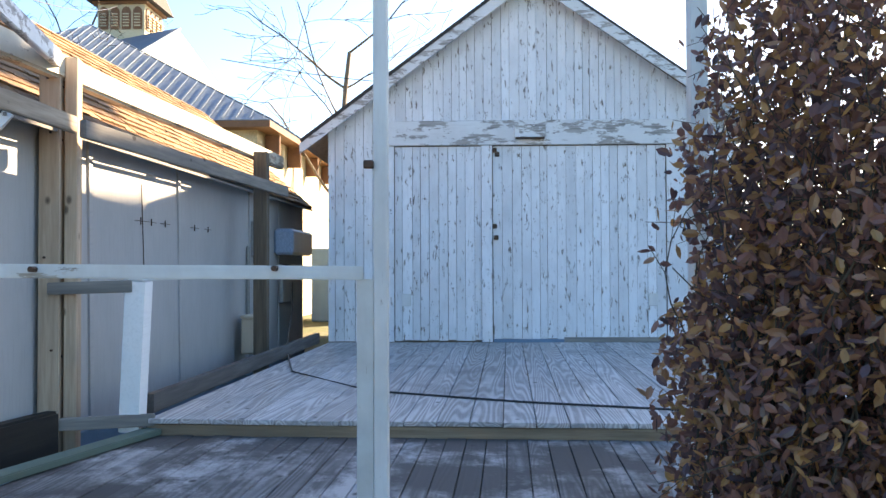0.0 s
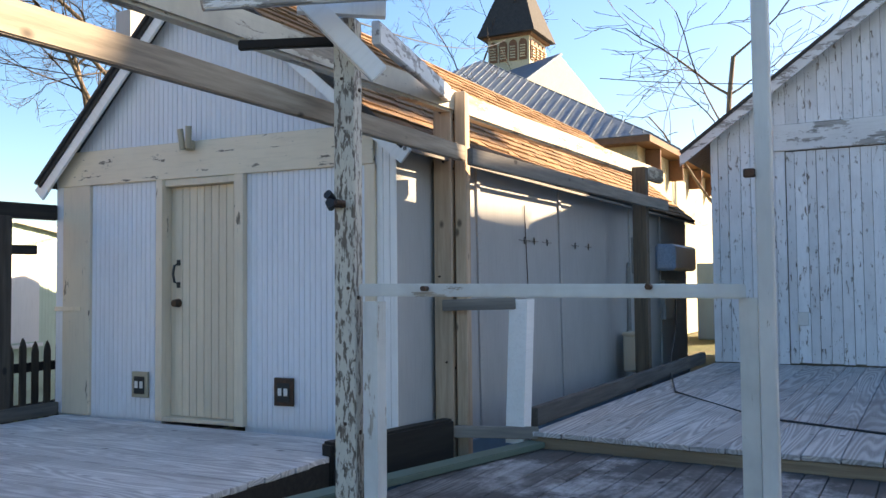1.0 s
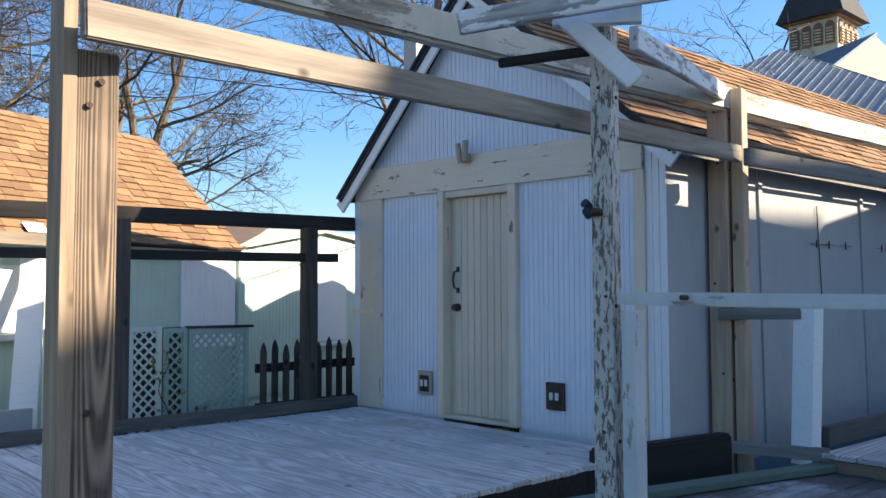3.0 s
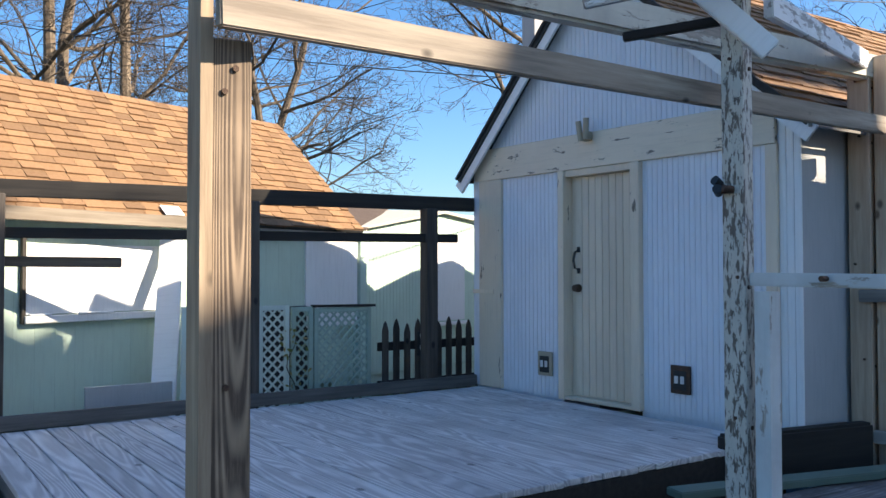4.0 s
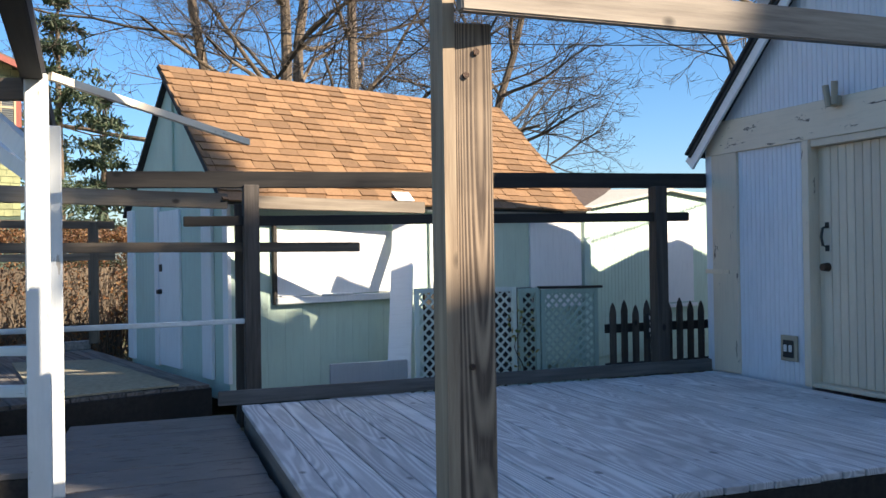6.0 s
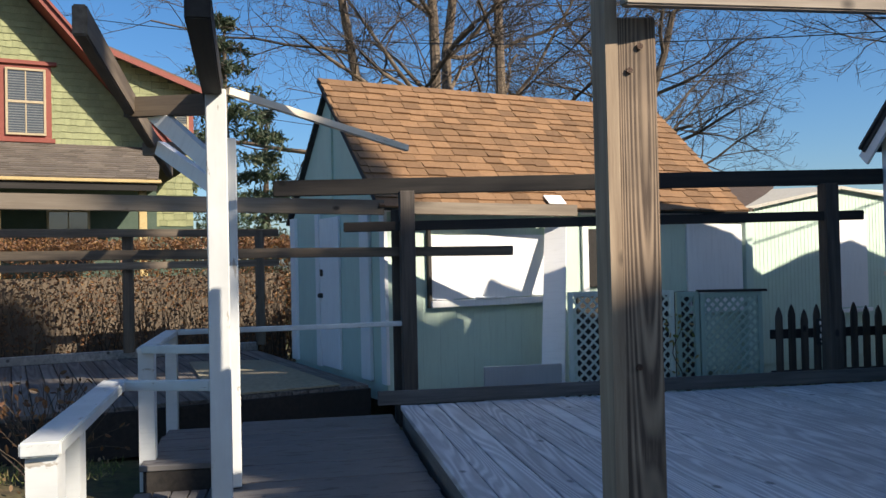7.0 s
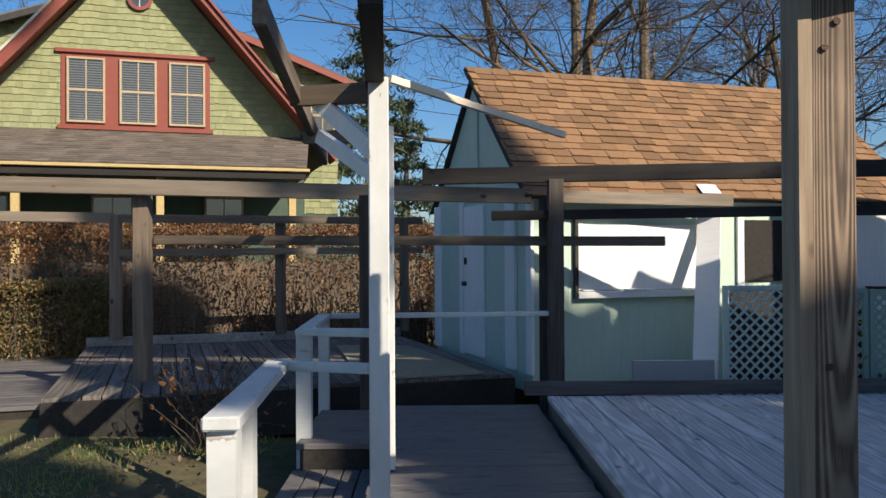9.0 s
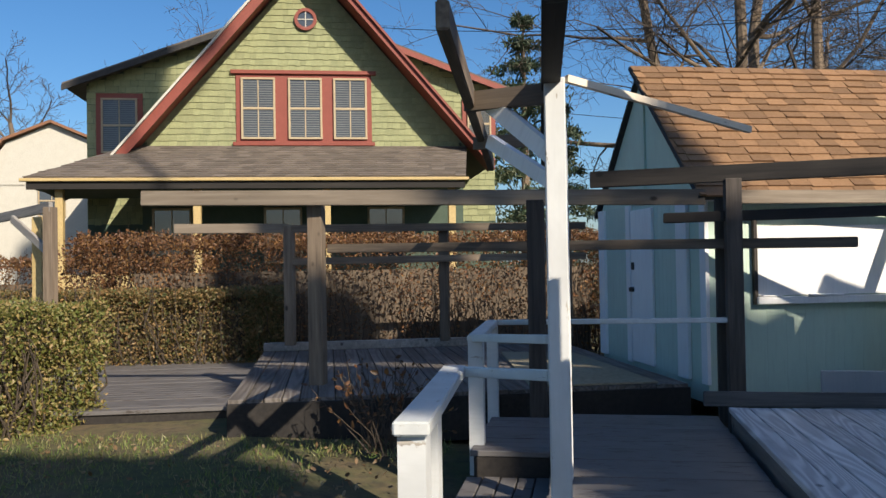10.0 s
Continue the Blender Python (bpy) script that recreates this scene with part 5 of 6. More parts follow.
ev = [(VX0 - 0.5, VY0 - 0.5, 5.30), (VX1 + 0.45, VY0 - 0.5, 5.30), (VX1 + 1.05, VY1, 5.30), (VX0 - 0.5, VY1, 5.30)]
part("roof", sheet([ev[0], ev[1], ra], 0.05), METAL_ROOF, vic, "blue-grey metal roof")
part("roof", sheet([ev[1], ev[2], rb, ra], 0.05), METAL_ROOF, vic)
part("roof", sheet([ev[3], ev[0], ra, rb], 0.05), METAL_ROOF, vic)
for i in range(34):
    f = (i + 0.5) / 34
    a = Vector(ev[1]).lerp(Vector(ev[2]), f)
    b = Vector(ra).lerp(Vector(rb), f)
    stick("seam", a + Vector((0, 0, 0.05)), b + Vector((0, 0, 0.05)), 0.02, 0.02, METAL_ROOF, vic, cuts=0, bevel=0)
for i in range(44):
    a = Vector(ev[0]).lerp(Vector(ev[1]), (i + 0.5) / 44)
    near = Vector(ev[1] if a.x > ra[0] else ev[0])
    b = near.lerp(Vector(ra), (near.x - a.x) / (near.x - ra[0]))
    stick("seam", a + Vector((0, 0, 0.05)), b + Vector((0, 0, 0.05)), 0.02, 0.02, METAL_ROOF, vic, cuts=0, bevel=0)
g0, g1, ga = (-11.1, 25.6), (-9.0, 31.0), (-10.0, 28.4, 9.75)
part("cross_gable", sheet([(*g0, 5.8), (*g1, 5.8), (*g1, 7.9), ga, (*g0, 7.7)], 0.2), VIC_CREAM, vic, "cream cross gable")
part("roof", sheet([(g0[0] - 0.1, g0[1] - 0.2, 7.65), (ga[0] + 0.1, ga[1] - 0.1, 9.8), (-13.2, 30.0, 9.8), (-13.6, 26.6, 7.7)], 0.08), METAL_ROOF, vic)
cup = part("cupola", slab([(-14.0, 31.0), (-12.2, 31.0), (-12.2, 32.8), (-14.0, 32.8)], 9.6, 11.6), VIC_CREAM, vic, "cream louvred cupola")
bm = bmesh.new()
quads(bm, [(-14.35, 30.65, 11.6), (-11.85, 30.65, 11.6), (-11.85, 33.15, 11.6), (-14.35, 33.15, 11.6), (-13.1, 31.9, 15.2)], ((0, 1, 4), (1, 2, 4), (2, 3, 4), (3, 0, 4), (3, 2, 1, 0)))
part("cupola_roof", bm, DARK_ROOF, vic, "dark pyramid roof")
def arch(w, h, r, m, thick=0.05):
    """An arched panel in the xz plane, its foot at the origin."""
    pts = [(-w / 2, 0, 0), (w / 2, 0, 0)] + [(w / 2 * math.cos(t), 0, h - r + r * math.sin(t)) for t in np.linspace(0, math.pi, 9)]
    return sheet([m @ Vector(p) for p in pts], thick)


for i in range(4):
    for m in (pose(-13.75 + i * 0.43, 30.95, 10.55), pose(-12.15, 31.25 + i * 0.43, 10.55, 0, 0, 90)):
        lv = part("louvre", arch(0.34, 0.85, 0.2, m, 0.04), VIC_BROWN, vic, "arched louvre")
        for k in range(5):
            part("slat", box((-0.11, -0.06, 0.1 + 0.11 * k), (0.11, -0.005, 0.14 + 0.11 * k), 0, m), VIC_CREAM, lv)
part("cornice", box((-14.15, 30.85, 11.5), (-12.05, 32.95, 11.6), 0.02), VIC_BROWN, vic)
for i in range(6):
    y = 22.2 + i * 2.4
    x = VX1 + 0.6 * (y - VY0) / (VY1 - VY0)
    part("eave_bracket", box((x, y, 4.5), (x + 0.4, y + 0.12, 5.1), 0.02), VIC_BROWN, vic, "dark eave bracket")
part("dormer_pediment", sheet([(-9.8, 20.95, 5.1), (-8.2, 20.95, 5.1), (-8.2, 20.95, 5.35), (-9.8, 20.95, 5.35)], 0.3), VIC_BROWN, vic)
teal = solo("teal_shed", box((-4.6, 24.2, -0.02), (-2.3, 26.2, 2.1), 0.02), BLUE_BASE, "small teal shed behind the barn", "shed")

# unseen building added out of view; its stepped roofline shades the decks
bm = bmesh.new()
prof = [(9.0, 0), (9.0, 13.2), (14.1, 14.4), (14.15, 14.35), (16.2, 15.05), (16.75, 15.75), (17.1, 15.9), (17.12, 17.1), (21.08, 17.1), (21.1, 16.27), (23.5, 16.3), (23.55, 16.05), (24.2, 16.05), (24.2, 0)]
lo = [bm.verts.new((12.0, y, z)) for y, z in prof]
hi = [bm.verts.new((20.0, y + 8.16, z)) for y, z in prof]
bm.faces.new(lo)
bm.faces.new(hi[::-1])
for i in range(len(prof)):
    j = (i + 1) % len(prof)
    bm.faces.new((lo[i], hi[i], hi[j], lo[j]))
bmesh.ops.recalc_face_normals(bm, faces=bm.faces[:])
solo("neighbour_building", bm, FAR_WHITE, "plain pale unseen building added to shade the decks", "building", kind="structure")


# ---- plants ----
def raw_mesh(name, verts, faces, mat):
    me = bpy.data.meshes.new(name)
    me.from_pydata(verts, [], faces)
    me.materials.append(mat)
    return me


def leaves_mesh(name, rng, points, size, mat, lean=None, wide=1.0):
    """Small folded pointed leaves at the given points; wide 0 gives blades."""
    n = len(points)
    d = rng.normal(size=(n, 3))
    if lean is not None:
        d = d + lean
    d /= np.linalg.norm(d, axis=1)[:, None]
    s = np.cross(d, rng.normal(size=(n, 3)))
    s /= np.linalg.norm(s, axis=1)[:, None]
    u = np.cross(d, s)
    ln = size * rng.uniform(0.6, 1.3, size=(n, 1))
    a = points
    tip = points + d * ln + u * ln * 0.12
    lo, hi = points + d * ln * 0.30 + u * ln * 0.08, points + d * ln * 0.68 + u * ln * 0.10
    k1, k2 = 0.24 * wide, 0.22 * wide
    if wide <= 0:
        verts = np.stack([a - s * ln * 0.06, a + s * ln * 0.06, tip], 1).reshape(-1, 3)
        return raw_mesh(name, verts.tolist(), [(3 * i, 3 * i + 1, 3 * i + 2) for i in range(n)], mat)
    verts = np.stack([a, lo + s * ln * k1, hi + s * ln * k2, tip, hi - s * ln * k2, lo - s * ln * k1, hi - u * ln * 0.08], 1).reshape(-1, 3)
    faces = [tuple(7 * i + q for q in f) for i in range(n) for f in ((0, 1, 2, 6), (6, 2, 3), (6, 3, 4), (0, 6, 4, 5))]
    return raw_mesh(name, verts.tolist(), faces, mat)


vine_leaves = new("foliage", leaves_mesh("foliage", rng, vine_pts, 0.05, HEDGE_GREEN))
vine_leaves.parent = vine
tagged(vine_leaves, kind="stuff")


def tube_arrays(segs, sides=4):
    """Tapered sticks (a, b, ra, rb) as vertex and face lists."""
    verts, faces = [], []
    for a, b, ra, rb in segs:
        d = (b - a).normalized()
        u = d.orthogonal().normalized()
        v = d.cross(u)
        k = len(verts)
        for p, r in ((a, ra), (b, rb)):
            for i in range(sides):
                t = 2 * math.pi * i / sides
                verts.append(tuple(p + r * (math.cos(t) * u + math.sin(t) * v)))
        for i in range(sides):
            j = (i + 1) % sides
            faces.append((k + i, k + j, k + sides + j, k + sides + i))
    return verts, faces


def shade_tree(x, y, z, boughs, seed):
    """An unseen tree added for its shade, on a bare trunk; boughs: (mid, half, low, high, leaves) along y and up."""
    rng = np.random.default_rng(seed)
    th = thing("evergreen_tree", "tall unseen evergreen added for its shade, with a bare trunk", "tree", pose(x, y, 0), "neighbouring evergreens")
    part("trunk", cyl(0.2, -0.1, z, 9, 0.06), BARK, th)
    cloud = []
    for mid, half, low, high, n in boughs:
        d = rng.uniform(-1.0, 1.0, n)
        cloud.append(np.stack([d, mid + rng.uniform(-half, half, n) + 1.02 * d, rng.uniform(low, high, n) + 0.929 * d], 1))
    ob = new("crown", leaves_mesh("crown", rng, np.concatenate(cloud), 0.40, NEEDLE))
    ob.parent = th
    tagged(ob, kind="stuff")


# boughs set on the sun's path to shade platform, hedge, lawn and house wing
shade_tree(14.0, 20.98, 35.5, ((0.0, 1.73, 19.15, 21.2, 14000), (3.4, 1.75, 19.6, 21.25, 12000), (0.95, 1.3, 22.5, 25.1, 15000), (0.9, 1.0, 33.9, 36.8, 9000)), 77)
shade_tree(14.0, 15.95, 18.0, ((-0.55, 1.35, 17.2, 18.1, 9000), (1.0, 0.35, 17.55, 18.1, 4000)), 78)


def hedge(name, lo, hi, m, n, size, mat, seed, label, twigs=250, rough=0.12):
    rng = np.random.default_rng(seed)
    lo, hi = np.array(lo, float), np.array(hi, float)
    th = thing(name, label, "hedge", m)
    p = rng.uniform(lo, hi, size=(n, 3))
    c, h = (lo + hi) / 2, (hi - lo) / 2
    q = (p - c) / h
    k = rng.integers(0, 3, n)
    pick = rng.random(n) < 0.72
    side = np.sign(q[np.arange(n), k])
    side[k == 2] = 1
    q[np.arange(n)[pick], k[pick]] = side[pick] * rng.uniform(0.82, 1.04, pick.sum())
    bump = np.array([noise.noise(Vector(v * 2.2) + Vector((seed, 0, 0))) for v in (c + q * h)])
    q *= 1 + rough * bump[:, None]
    pts = c + q * h
    pts[:, 2] = np.maximum(pts[:, 2], lo[2] + 0.02)
    ob = new("foliage", leaves_mesh("foliage", rng, pts, size, mat))
    ob.parent = th
    tagged(ob, kind="stuff")
    segs = []
    for _ in range(twigs):
        x, y = rng.uniform(lo[0], hi[0]), rng.uniform(lo[1], hi[1])
        a = Vector((x, y, lo[2]))
        top = hi[2] * rng.uniform(0.6, 1.03)
        r = 0.012
        pos = a
        while pos.z < top:
            nx = pos + Vector((rng.normal() * 0.05, rng.normal() * 0.05, rng.uniform(0.12, 0.25)))
            segs.append((pos, nx, r, r * 0.85))
            r = max(0.003, r * 0.85)
            pos = nx
    v, f = tube_arrays(segs, 4)
    ob = new("brushwood", raw_mesh("brushwood", v, f, TWIG))
    ob.parent = th
    tagged(ob, kind="stuff")
    core = box(lo + (hi - lo) * (0.36, 0.1, 0), lo + (hi - lo) * (0.64, 0.9, 0.72), 0)
    part("core", core, BARK, th, "dark tangled inside")
    return th


hedge("hedge", (-0.65, -4.2, 0.1), (0.65, 4.4, 2.0), pose(-12.55, -3.6, 0, 0, 0, 17), 52000, 0.05, HEDGE_RED, 3, "clipped russet hedge behind the platform", 420)
hedge("hedge", (-0.6, -2.4, 0.1), (0.6, 2.1, 1.22), pose(-11.0, -6.6, 0, 0, 0, 14), 70000, 0.045, HEDGE_LEAF, 4, "low clipped green-brown hedge", 420)
hedge("hedge", (-0.75, -2.4, 0.1), (0.75, 1.15, 1.22), pose(-6.95, -6.0, 0, 0, 0, -18), 60000, 0.04, HEDGE_GREEN, 5, "low dense green hedge at the lawn's edge", 420)
hedge("hedge", (-0.5, -3.5, 0.1), (0.5, 3.0, 1.75), pose(-14.3, -10.2, 0, 0, 0, 20), 22000, 0.06, HEDGE_RED, 6, "russet hedge before the porch", 260)


def grow(rng, pos, d, length, r, level, segs, spread, deepest):
    """One limb with its side limbs: leaders rise, side limbs reach out level and turn up at their ends."""
    steps = (7, 6, 5, 4, 3, 3)[level]
    wander = (0.07, 0.13, 0.17, 0.2, 0.24, 0.26)[level]
    lift = (0.04, 0.03, 0.02, 0.035, 0.04, 0.03)[level]
    turn = rng.uniform(0, 6.3)
    for i in range(steps):
        k = rng.normal(size=3) * wander
        d = (d + Vector((k[0], k[1], k[2] * 0.8 + lift))).normalized()
        nx = pos + d * (length / steps)
        r1 = r * (0.88 if level else 0.92)
        segs.append((pos, nx, r, r1))
        pos, r = nx, r1
        if level < deepest and i >= (2, 1, 1, 0, 0)[level]:
            for _ in range(2 if rng.random() < (0.7 if level == 0 else 0.16) else 1):
                turn += 2.4 + rng.uniform(-0.5, 0.5)
                side = d.orthogonal().normalized()
                side.rotate(Matrix.Rotation(turn, 3, d))
                a = spread * (rng.uniform(0.75, 1.25) if level == 0 else rng.uniform(0.5, 1.0))
                nd = d * math.cos(a) + side * math.sin(a)
                if level > 0:
                    nd.z *= 0.75
                grow(rng, pos, nd.normalized(), length * (1 - 0.45 * i / steps) * rng.uniform(0.48, 0.74), max(0.005, r * rng.uniform(0.4, 0.62)), level + 1, segs, spread, deepest)


def bare_tree(x, y, height, r, seed, label, deepest=4, spread=1.0, trunks=1, twig=0.006, fan=0.16):
    rng = np.random.default_rng(seed)
    th = thing("bare_tree", label, "tree", pose(x, y, 0), "bare winter trees")
    segs = []
    for k in range(trunks):
        many = trunks > 1
        d = Vector((rng.normal() * fan * many, (k - (trunks - 1) / 2) * fan * 1.3, 1)).normalized()
        foot = Vector((rng.normal() * 0.25 * many, (k - (trunks - 1) / 2) * 0.5, -0.1))
        grow(rng, foot, d, height * rng.uniform(0.8, 0.95), r * rng.uniform(0.75, 1.0), 0, segs, spread, deepest)
    v, f = tube_arrays([q for q in segs if q[2] > r * 0.2], 8)
    trunk = new("trunk", raw_mesh("trunk", v, f, BARK))
    trunk.parent = th
    v, f = tube_arrays([(a, b, max(twig, p), max(twig * 0.7, q)) for a, b, p, q in segs if p <= r * 0.2], 3)
    crown = new("crown", raw_mesh("crown", v, f, TWIG))
    crown.parent = th
    tagged(crown, kind="stuff")
    return th


bare_tree(-25.5, 4.3, 13.0, 0.27, 11, "tall bare winter tree behind the mint shed", 5, 1.1, 4, 0.006, 0.12)
bare_tree(-24.0, 10.5, 9.5, 0.24, 12, "spreading bare winter tree", 5, 1.1, 1, 0.005)
bare_tree(-17.5, 15.0, 11.5, 0.22, 13, "bare winter tree with mossy trunk beside the shack", 5, 0.95, 2, 0.0045)
bare_tree(-16.0, 33.0, 11.5, 0.2, 14, "small bare tree beyond the hall", 4, 0.9, 1, 0.009)
bare_tree(-4.2, 26.5, 9.8, 0.16, 15, "bare branching tree behind the barn", 3, 1.0, 1, 0.012)
bare_tree(-34.0, -15.0, 11.5, 0.22, 16, "far bare tree behind the green house", 4, 0.9, 1, 0.009)
bare_tree(-34.0, -24.0, 9.5, 0.22, 17, "far bare tree beyond the white house", 4, 0.9, 1, 0.009)
bare_tree(-33.0, 12.5, 12.5, 0.3, 18, "far bare winter tree", 4, 1.0, 2, 0.009)


def evergreen(x, y, height, spread, seed, label):
    rng = np.random.default_rng(seed)
    th = thing("evergreen_tree", label, "tree", pose(x, y, 0), "evergreens")
    part("trunk", cyl(0.2, -0.1, height * 0.96, 9, 0.03), BARK, th)
    pts = []
    z = height * 0.12
    while z < height:
        r = spread * (1 - z / height) ** 0.8 + 0.15
        for _ in range(5):
            a = rng.uniform(0, 2 * math.pi)
            L = r * rng.uniform(0.5, 1.1)
            for t in np.linspace(0.15, 1, 14):
                c = np.array([math.cos(a) * L * t, math.sin(a) * L * t, z - 0.35 * L * t * t + 0.2 * t])
                pts.append(c + rng.normal(size=(9, 3)) * 0.10 * (0.5 + L * 0.3))
        z += 0.62
    ob = new("crown", leaves_mesh("crown", rng, np.concatenate(pts), 0.20, NEEDLE, np.array([0, 0, -0.2]), 0.55))
    ob.parent = th
    tagged(ob, kind="stuff")


evergreen(-24.5, -1.9, 8.8, 3.6, 21, "dark evergreen behind the mint shed")
evergreen(-27.5, -0.9, 6.4, 2.8, 22, "dark evergreen behind the mint shed")

# dark-leaved bush beside the lower deck
rng = np.random.default_rng(31)
bush = thing("bush", "tall bush with dark bronze winter leaves beside the deck", "bush", pose(1.52, 2.95, 0))
segs = []
tips = []
for _ in range(230):
    a = rng.uniform(0, 2 * math.pi)
    rr = 0.42 * math.sqrt(rng.random())
    pos = Vector((rr * math.cos(a), rr * math.sin(a), 0.0))
    d = Vector((math.cos(a) * 0.20 * rng.random(), math.sin(a) * 0.20 * rng.random(), 1)).normalized()
    r = 0.009
    L = rng.uniform(1.2, 3.3)
    s = 0.0
    while s < L:
        d = (d + Vector(rng.normal(size=3)) * 0.13).normalized()
        if math.hypot(pos.x, pos.y) > 0.62:
            d = (d - Vector((pos.x, pos.y, 0)) * 0.45).normalized()
        nx = pos + d * 0.12
        segs.append((pos, nx, r, r * 0.93))
        r = max(0.0022, r * 0.93)
        if rng.random() < 0.75:
            sd = (d * 0.5 + Vector(rng.normal(size=3)) * 0.7).normalized()
            e = nx + sd * rng.uniform(0.07, 0.19)
            segs.append((nx, e, r * 0.6, 0.0016))
            tips += [nx.lerp(e, t) for t in (0.35, 0.6, 0.8, 1.0)]
        pos = nx
        s += 0.12
v, f = tube_arrays(segs, 4)
tw = new("branchwork", raw_mesh("branchwork", v, f, TWIG))
tw.parent = bush
tagged(tw, kind="stuff")
extra = []
for _ in range(42000):
    a, z = rng.uniform(0, 2 * math.pi), 2.9 * rng.random() ** 1.25
    R = (0.82 if z < 1.9 else 0.82 - 0.22 * (z - 1.9)) * (1.0 - 0.06 * abs(z - 1.1)) * (1 + 0.18 * noise.noise(Vector((math.cos(a) * 2, math.sin(a) * 2, z * 2.2))))
    rr = R * rng.uniform(0.45, 1.02)
    if z < 1.8 or rng.random() < 0.85 - 0.6 * (z - 1.8):
        extra.append((rr * math.cos(a), rr * math.sin(a), z))
keep = [t for t in tips if math.hypot(t.x, t.y) < 0.9 and (t.z < 2.0 or rng.random() < 0.7)]
pts = np.concatenate([np.array([tuple(t) for t in keep]), np.array(extra)])
lf = new("foliage", leaves_mesh("foliage", rng, pts, 0.051, BUSH_LEAF, np.array([0, 0, -0.3])))
lf.parent = bush
tagged(lf, kind="stuff")

# grass on the lawn
rng = np.random.default_rng(41)
n = 26000
gx = rng.uniform(-11.0, -3.2, n)
gy = rng.uniform(-5.6, -1.25, n)
base = np.stack([gx, gy, np.full(n, 0.12)], 1)
ok = ~((gx < -6.6) & (gy > -3.6 - 0.28 * (gx + 6.75) - 1.9))
base = base[ok & ((gy < -2.1) | (gx < -6.0))]
gr = new("lawn_grass", leaves_mesh("lawn_grass", rng, base, 0.055, GRASS_G, np.array([0, 0, 2.0]), 0.0))
tagged(gr, "short winter grass with fallen leaves on the lawn", "grass", kind="stuff")

ln = 1500
lx, ly = rng.uniform(-10.5, -3.0, ln), rng.uniform(-5.4, -1.3, ln)
lit_pts = np.stack([lx, ly, np.full(ln, 0.135)], 1)
lit_pts = lit_pts[~((lx < -6.6) & (ly > -3.6 - 0.28 * (lx + 6.75) - 1.9))]
lt = new("leaf_litter", leaves_mesh("leaf_litter", rng, lit_pts, 0.045, LITTER, np.array([0, 0, 0.0])))
tagged(lt, "dry brown fallen leaves scattered on the lawn", "leaves", kind="stuff")
shrub = thing("dead_shrub", "small dry shrub beside the step rail", "shrub", pose(-6.25, -1.75, 0.12))
segs, tips = [], []
for _ in range(46):
    pos = Vector((rng.normal() * 0.06, rng.normal() * 0.06, 0))
    d = Vector((rng.normal() * 0.45, rng.normal() * 0.45, 1)).normalized()
    for k in range(6):
        d = (d + Vector(rng.normal(size=3)) * 0.16).normalized()
        nx = pos + d * rng.uniform(0.08, 0.15)
        segs.append((pos, nx, 0.006 * 0.85 ** k, 0.006 * 0.85 ** (k + 1)))
        if k > 1:
            tips.append(tuple(nx))
        pos = nx
v, f = tube_arrays(segs, 4)
so = new("stem_mass", raw_mesh("stem_mass", v, f, TWIG))
so.parent = shrub
tagged(so, kind="stuff")
sl = new("foliage", leaves_mesh("foliage", rng, np.array(tips), 0.06, HEDGE_RED))
sl.parent = shrub
tagged(sl, kind="stuff")

# ---- small things ----
def plank_nails(ob, spots, w, r=0.007):
    """Nail heads through a plank, at (along, up) from its start."""
    for x, z in spots:
        part("nail_head", cyl(r, -w / 2 - 0.003, w / 2 + 0.003, 8, None, pose(x, 0, z, 90, 0, 0)), IRON, ob)


for ob in [o for o in bpy.data.objects if o.parent is None and o.type == 'MESH']:
    kind = ob.name.split(".")[0]
    if kind in ("fence_rail", "pergola_beam", "rail"):
        long, wide, tall = ob.dimensions
        if wide > 0.2 and tall > 0.2:
            continue
        ends = (0.07, 0.16, long - 0.16, long - 0.07) if long > 0.6 else (0.05,)
        spots = [(x, tall * random.uniform(-0.3, 0.3)) for x in ends] + [(x, tall * random.uniform(-0.2, 0.2)) for x in np.arange(0.9, long - 0.4, 0.95)]
        plank_nails(ob, spots, wide - 0.012)
for ob, zs in ((near_post, (0.62, 0.66, 1.2, 2.18, 2.26)), (tall_post, (0.9, 1.5, 1.58, 2.5, 2.58, 2.9)), (chippy, (0.8, 1.5, 2.6, 2.85))):
    w, d = ob.dimensions.x, ob.dimensions.y
    for z in zs:
        part("bolt", cyl(0.011, -0.066 if ob is chippy else -0.079, 0.066 if ob is chippy else 0.079, 8, None, pose(0, random.uniform(-0.03, 0.03), z, 0, 90, 0)), IRON, ob, "rusty bolt head")
        part("bolt", cyl(0.009, -0.066 if ob is chippy else -0.088, 0.066 if ob is chippy else 0.088, 8, None, pose(random.uniform(-0.03, 0.03), 0, z + 0.05, 90, 0, 0)), IRON, ob, "rusty bolt head")

meter = thing("electric_meter", "grey electric meter on the shack wall", "meter", pose(wall_x(11.7) + 0.0, 11.7, 1.75))
part("case", box((0.0, -0.16, -0.05), (0.12, 0.10, 0.45), 0.015), GREYBOX, meter)
part("dial", cyl(0.10, 0, 0.12, 18, 0.09, pose(0.12, -0.03, 0.27, 0, 90, 0)), GREYBOX, meter, "round glass dial")
ubox = thing("utility_box", "low cream utility box by the kerb", "box", pose(wall_x(11.0) + 0.1, 11.0, 0.43))
part("case", box((0, -0.22, 0.0), (0.22, 0.15, 0.46), 0.02), CREAM, ubox)
part("lid", box((-0.01, -0.23, 0.46), (0.23, 0.16, 0.5), 0.01), CREAM, ubox)
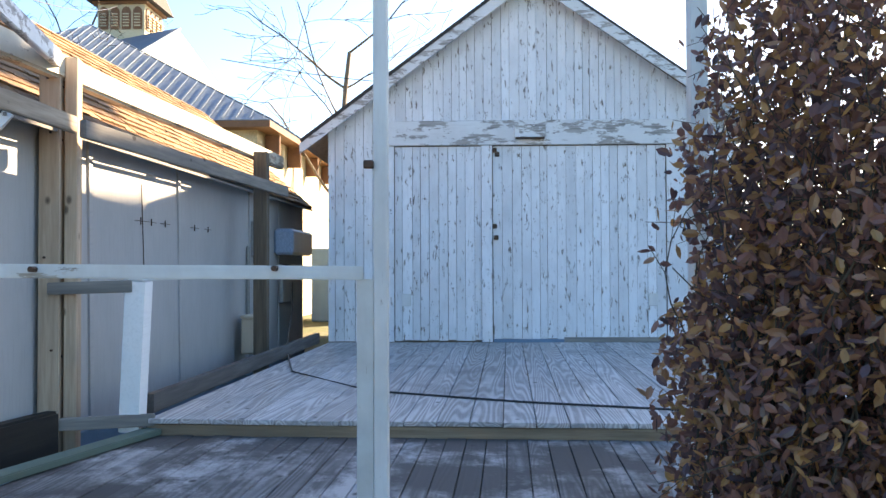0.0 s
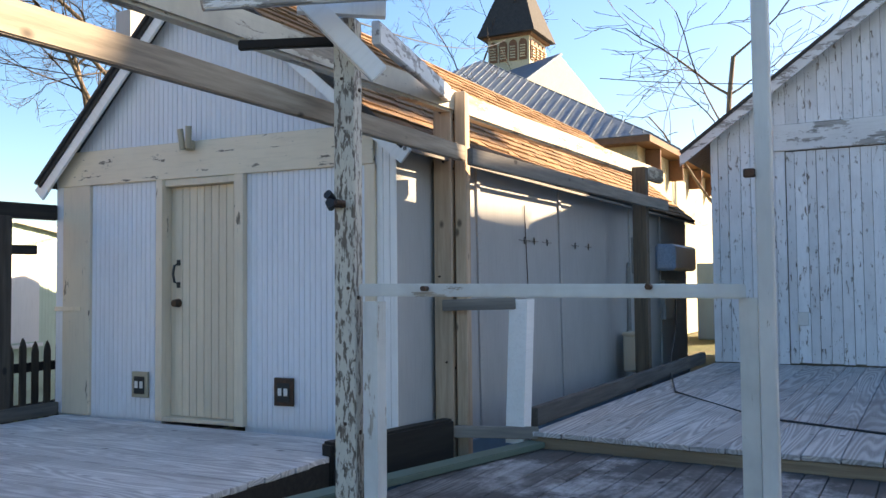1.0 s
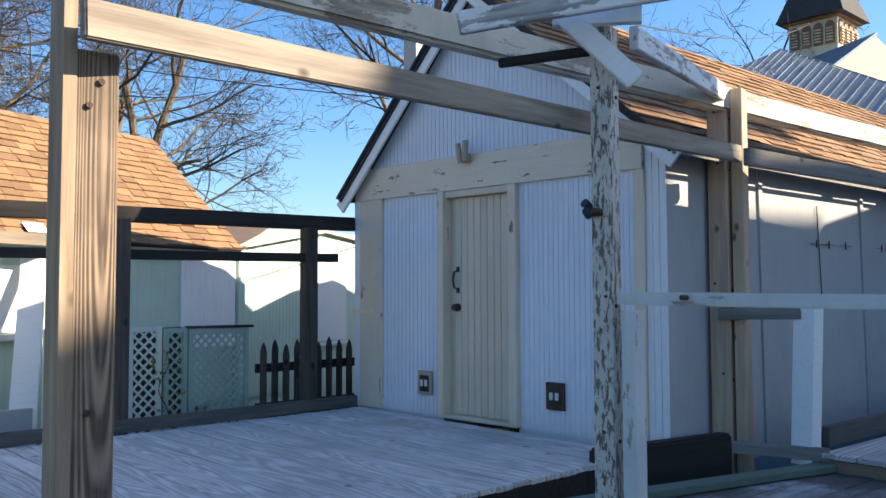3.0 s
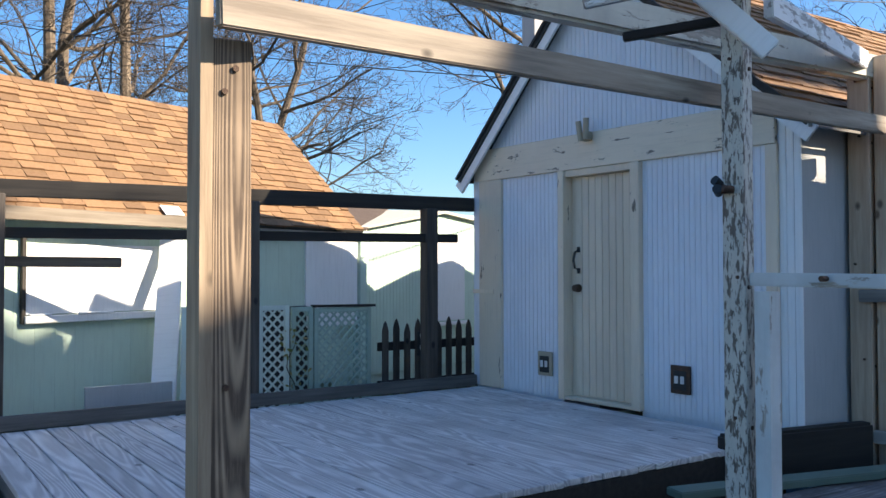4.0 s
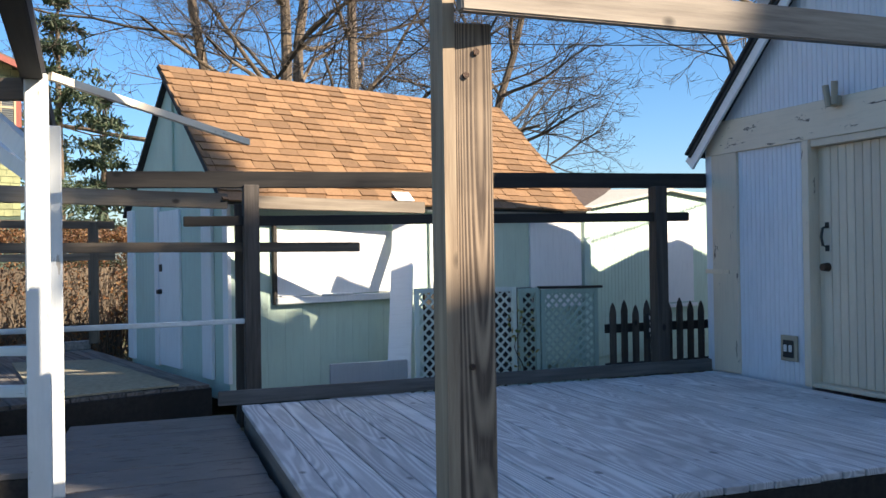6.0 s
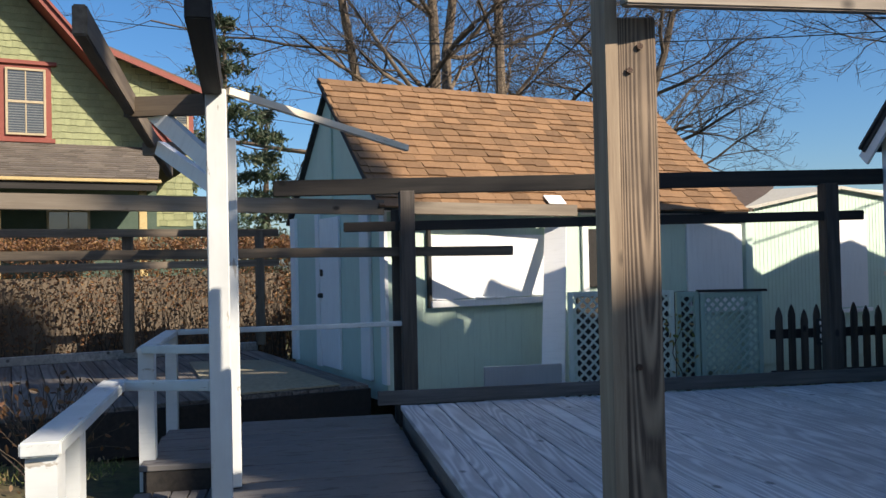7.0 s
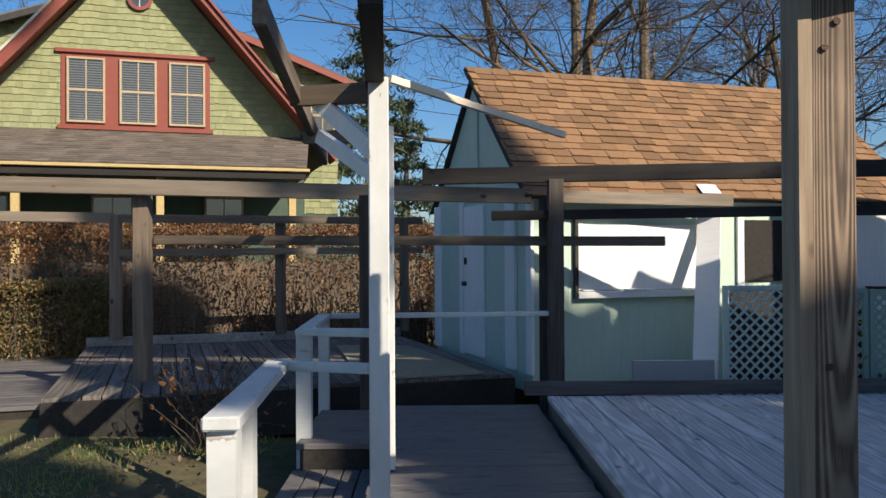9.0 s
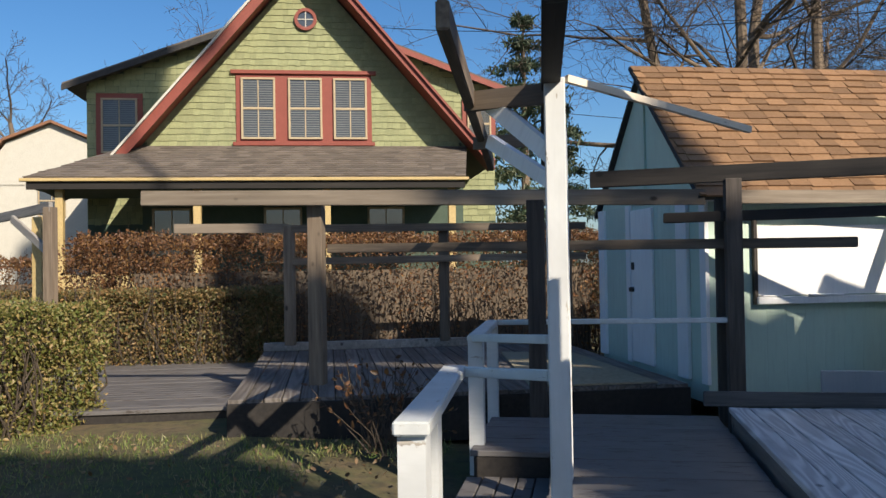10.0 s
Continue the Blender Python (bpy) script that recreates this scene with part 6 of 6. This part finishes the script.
solo("storage_tote", box((-3.02, 12.8, 1.75), (-2.72, 14.4, 2.15), 0.04), BLUEBOX, "pale blue plastic box on the shack wall", "box")
solo("wall_panel", box((-2.98, 13.0, 1.0), (-2.92, 13.9, 1.6), 0.01), GREYBOX, "grey panel on the shack wall", "panel")
cab = [(-2.45, 11.2, 0.62), (-2.3, 10.5, 0.46), (-1.9, 8.9, 0.445), (-0.9, 7.5, 0.445), (0.4, 6.9, 0.445), (1.5, 6.55, 0.445), (2.4, 6.2, 0.445), (3.0, 6.0, 0.445)]
solo("cable", tube(cab, 0.010, 6), BLACK, "black cable lying across the barn deck", "cable")
solo("cable", tube([(-2.9, 13.6, 1.3), (-2.75, 12.9, 0.9), (-2.6, 12.0, 0.68), (-2.45, 11.2, 0.62)], 0.010, 6), BLACK, "black cable hanging down the wall", "cable")
for k, (a, b) in enumerate((((-25, -9.5, 7.5), (-26, 12, 5.0)), ((-24, -6.5, 8.6), (-12, 10, 5.2)), ((-6, 20, 6.6), (6.0, 21, 6.3)), ((-5.0, 6.2, 4.36), (-13.1, 31.0, 11.5)))):
    pts = [Vector(a).lerp(Vector(b), t) - Vector((0, 0, 0.5 * 4 * t * (1 - t))) for t in np.linspace(0, 1, 12)]
    solo("overhead_wire", tube(pts, 0.012, 4), BLACK, "thin black overhead wire", "wire")

# shingles last: the mint shed's courses, then the shack's
shingles(roof_s, (SAX, -0.13, SAZ + 0.008), (SAX, SL2 + 0.31, SAZ + 0.008), (0.18, -0.13, 2.108), (0.18, SL2 + 0.31, 2.108), 18, 0.21, SHINGLE, 300, 0.018)
shingles(shack_roof, (RP[0][0], RP[0][1], RZ + 0.006), (RP[1][0], RP[1][1], RZ + 0.006), (EP[0][0], EP[0][1], EP[0][2] + 0.006), (EP[1][0], EP[1][1], EP[1][2] + 0.006), 20, 0.24, SHINGLE, 300, 0.018)
shingles(porch_roof, (-3.7, 0.0, 4.125), (3.4, 0.0, 4.125), (-5.05, -2.35, 3.225), (3.0, -2.35, 3.225), 16, 0.26, SHINGLE_GREY, 0, 0.018)
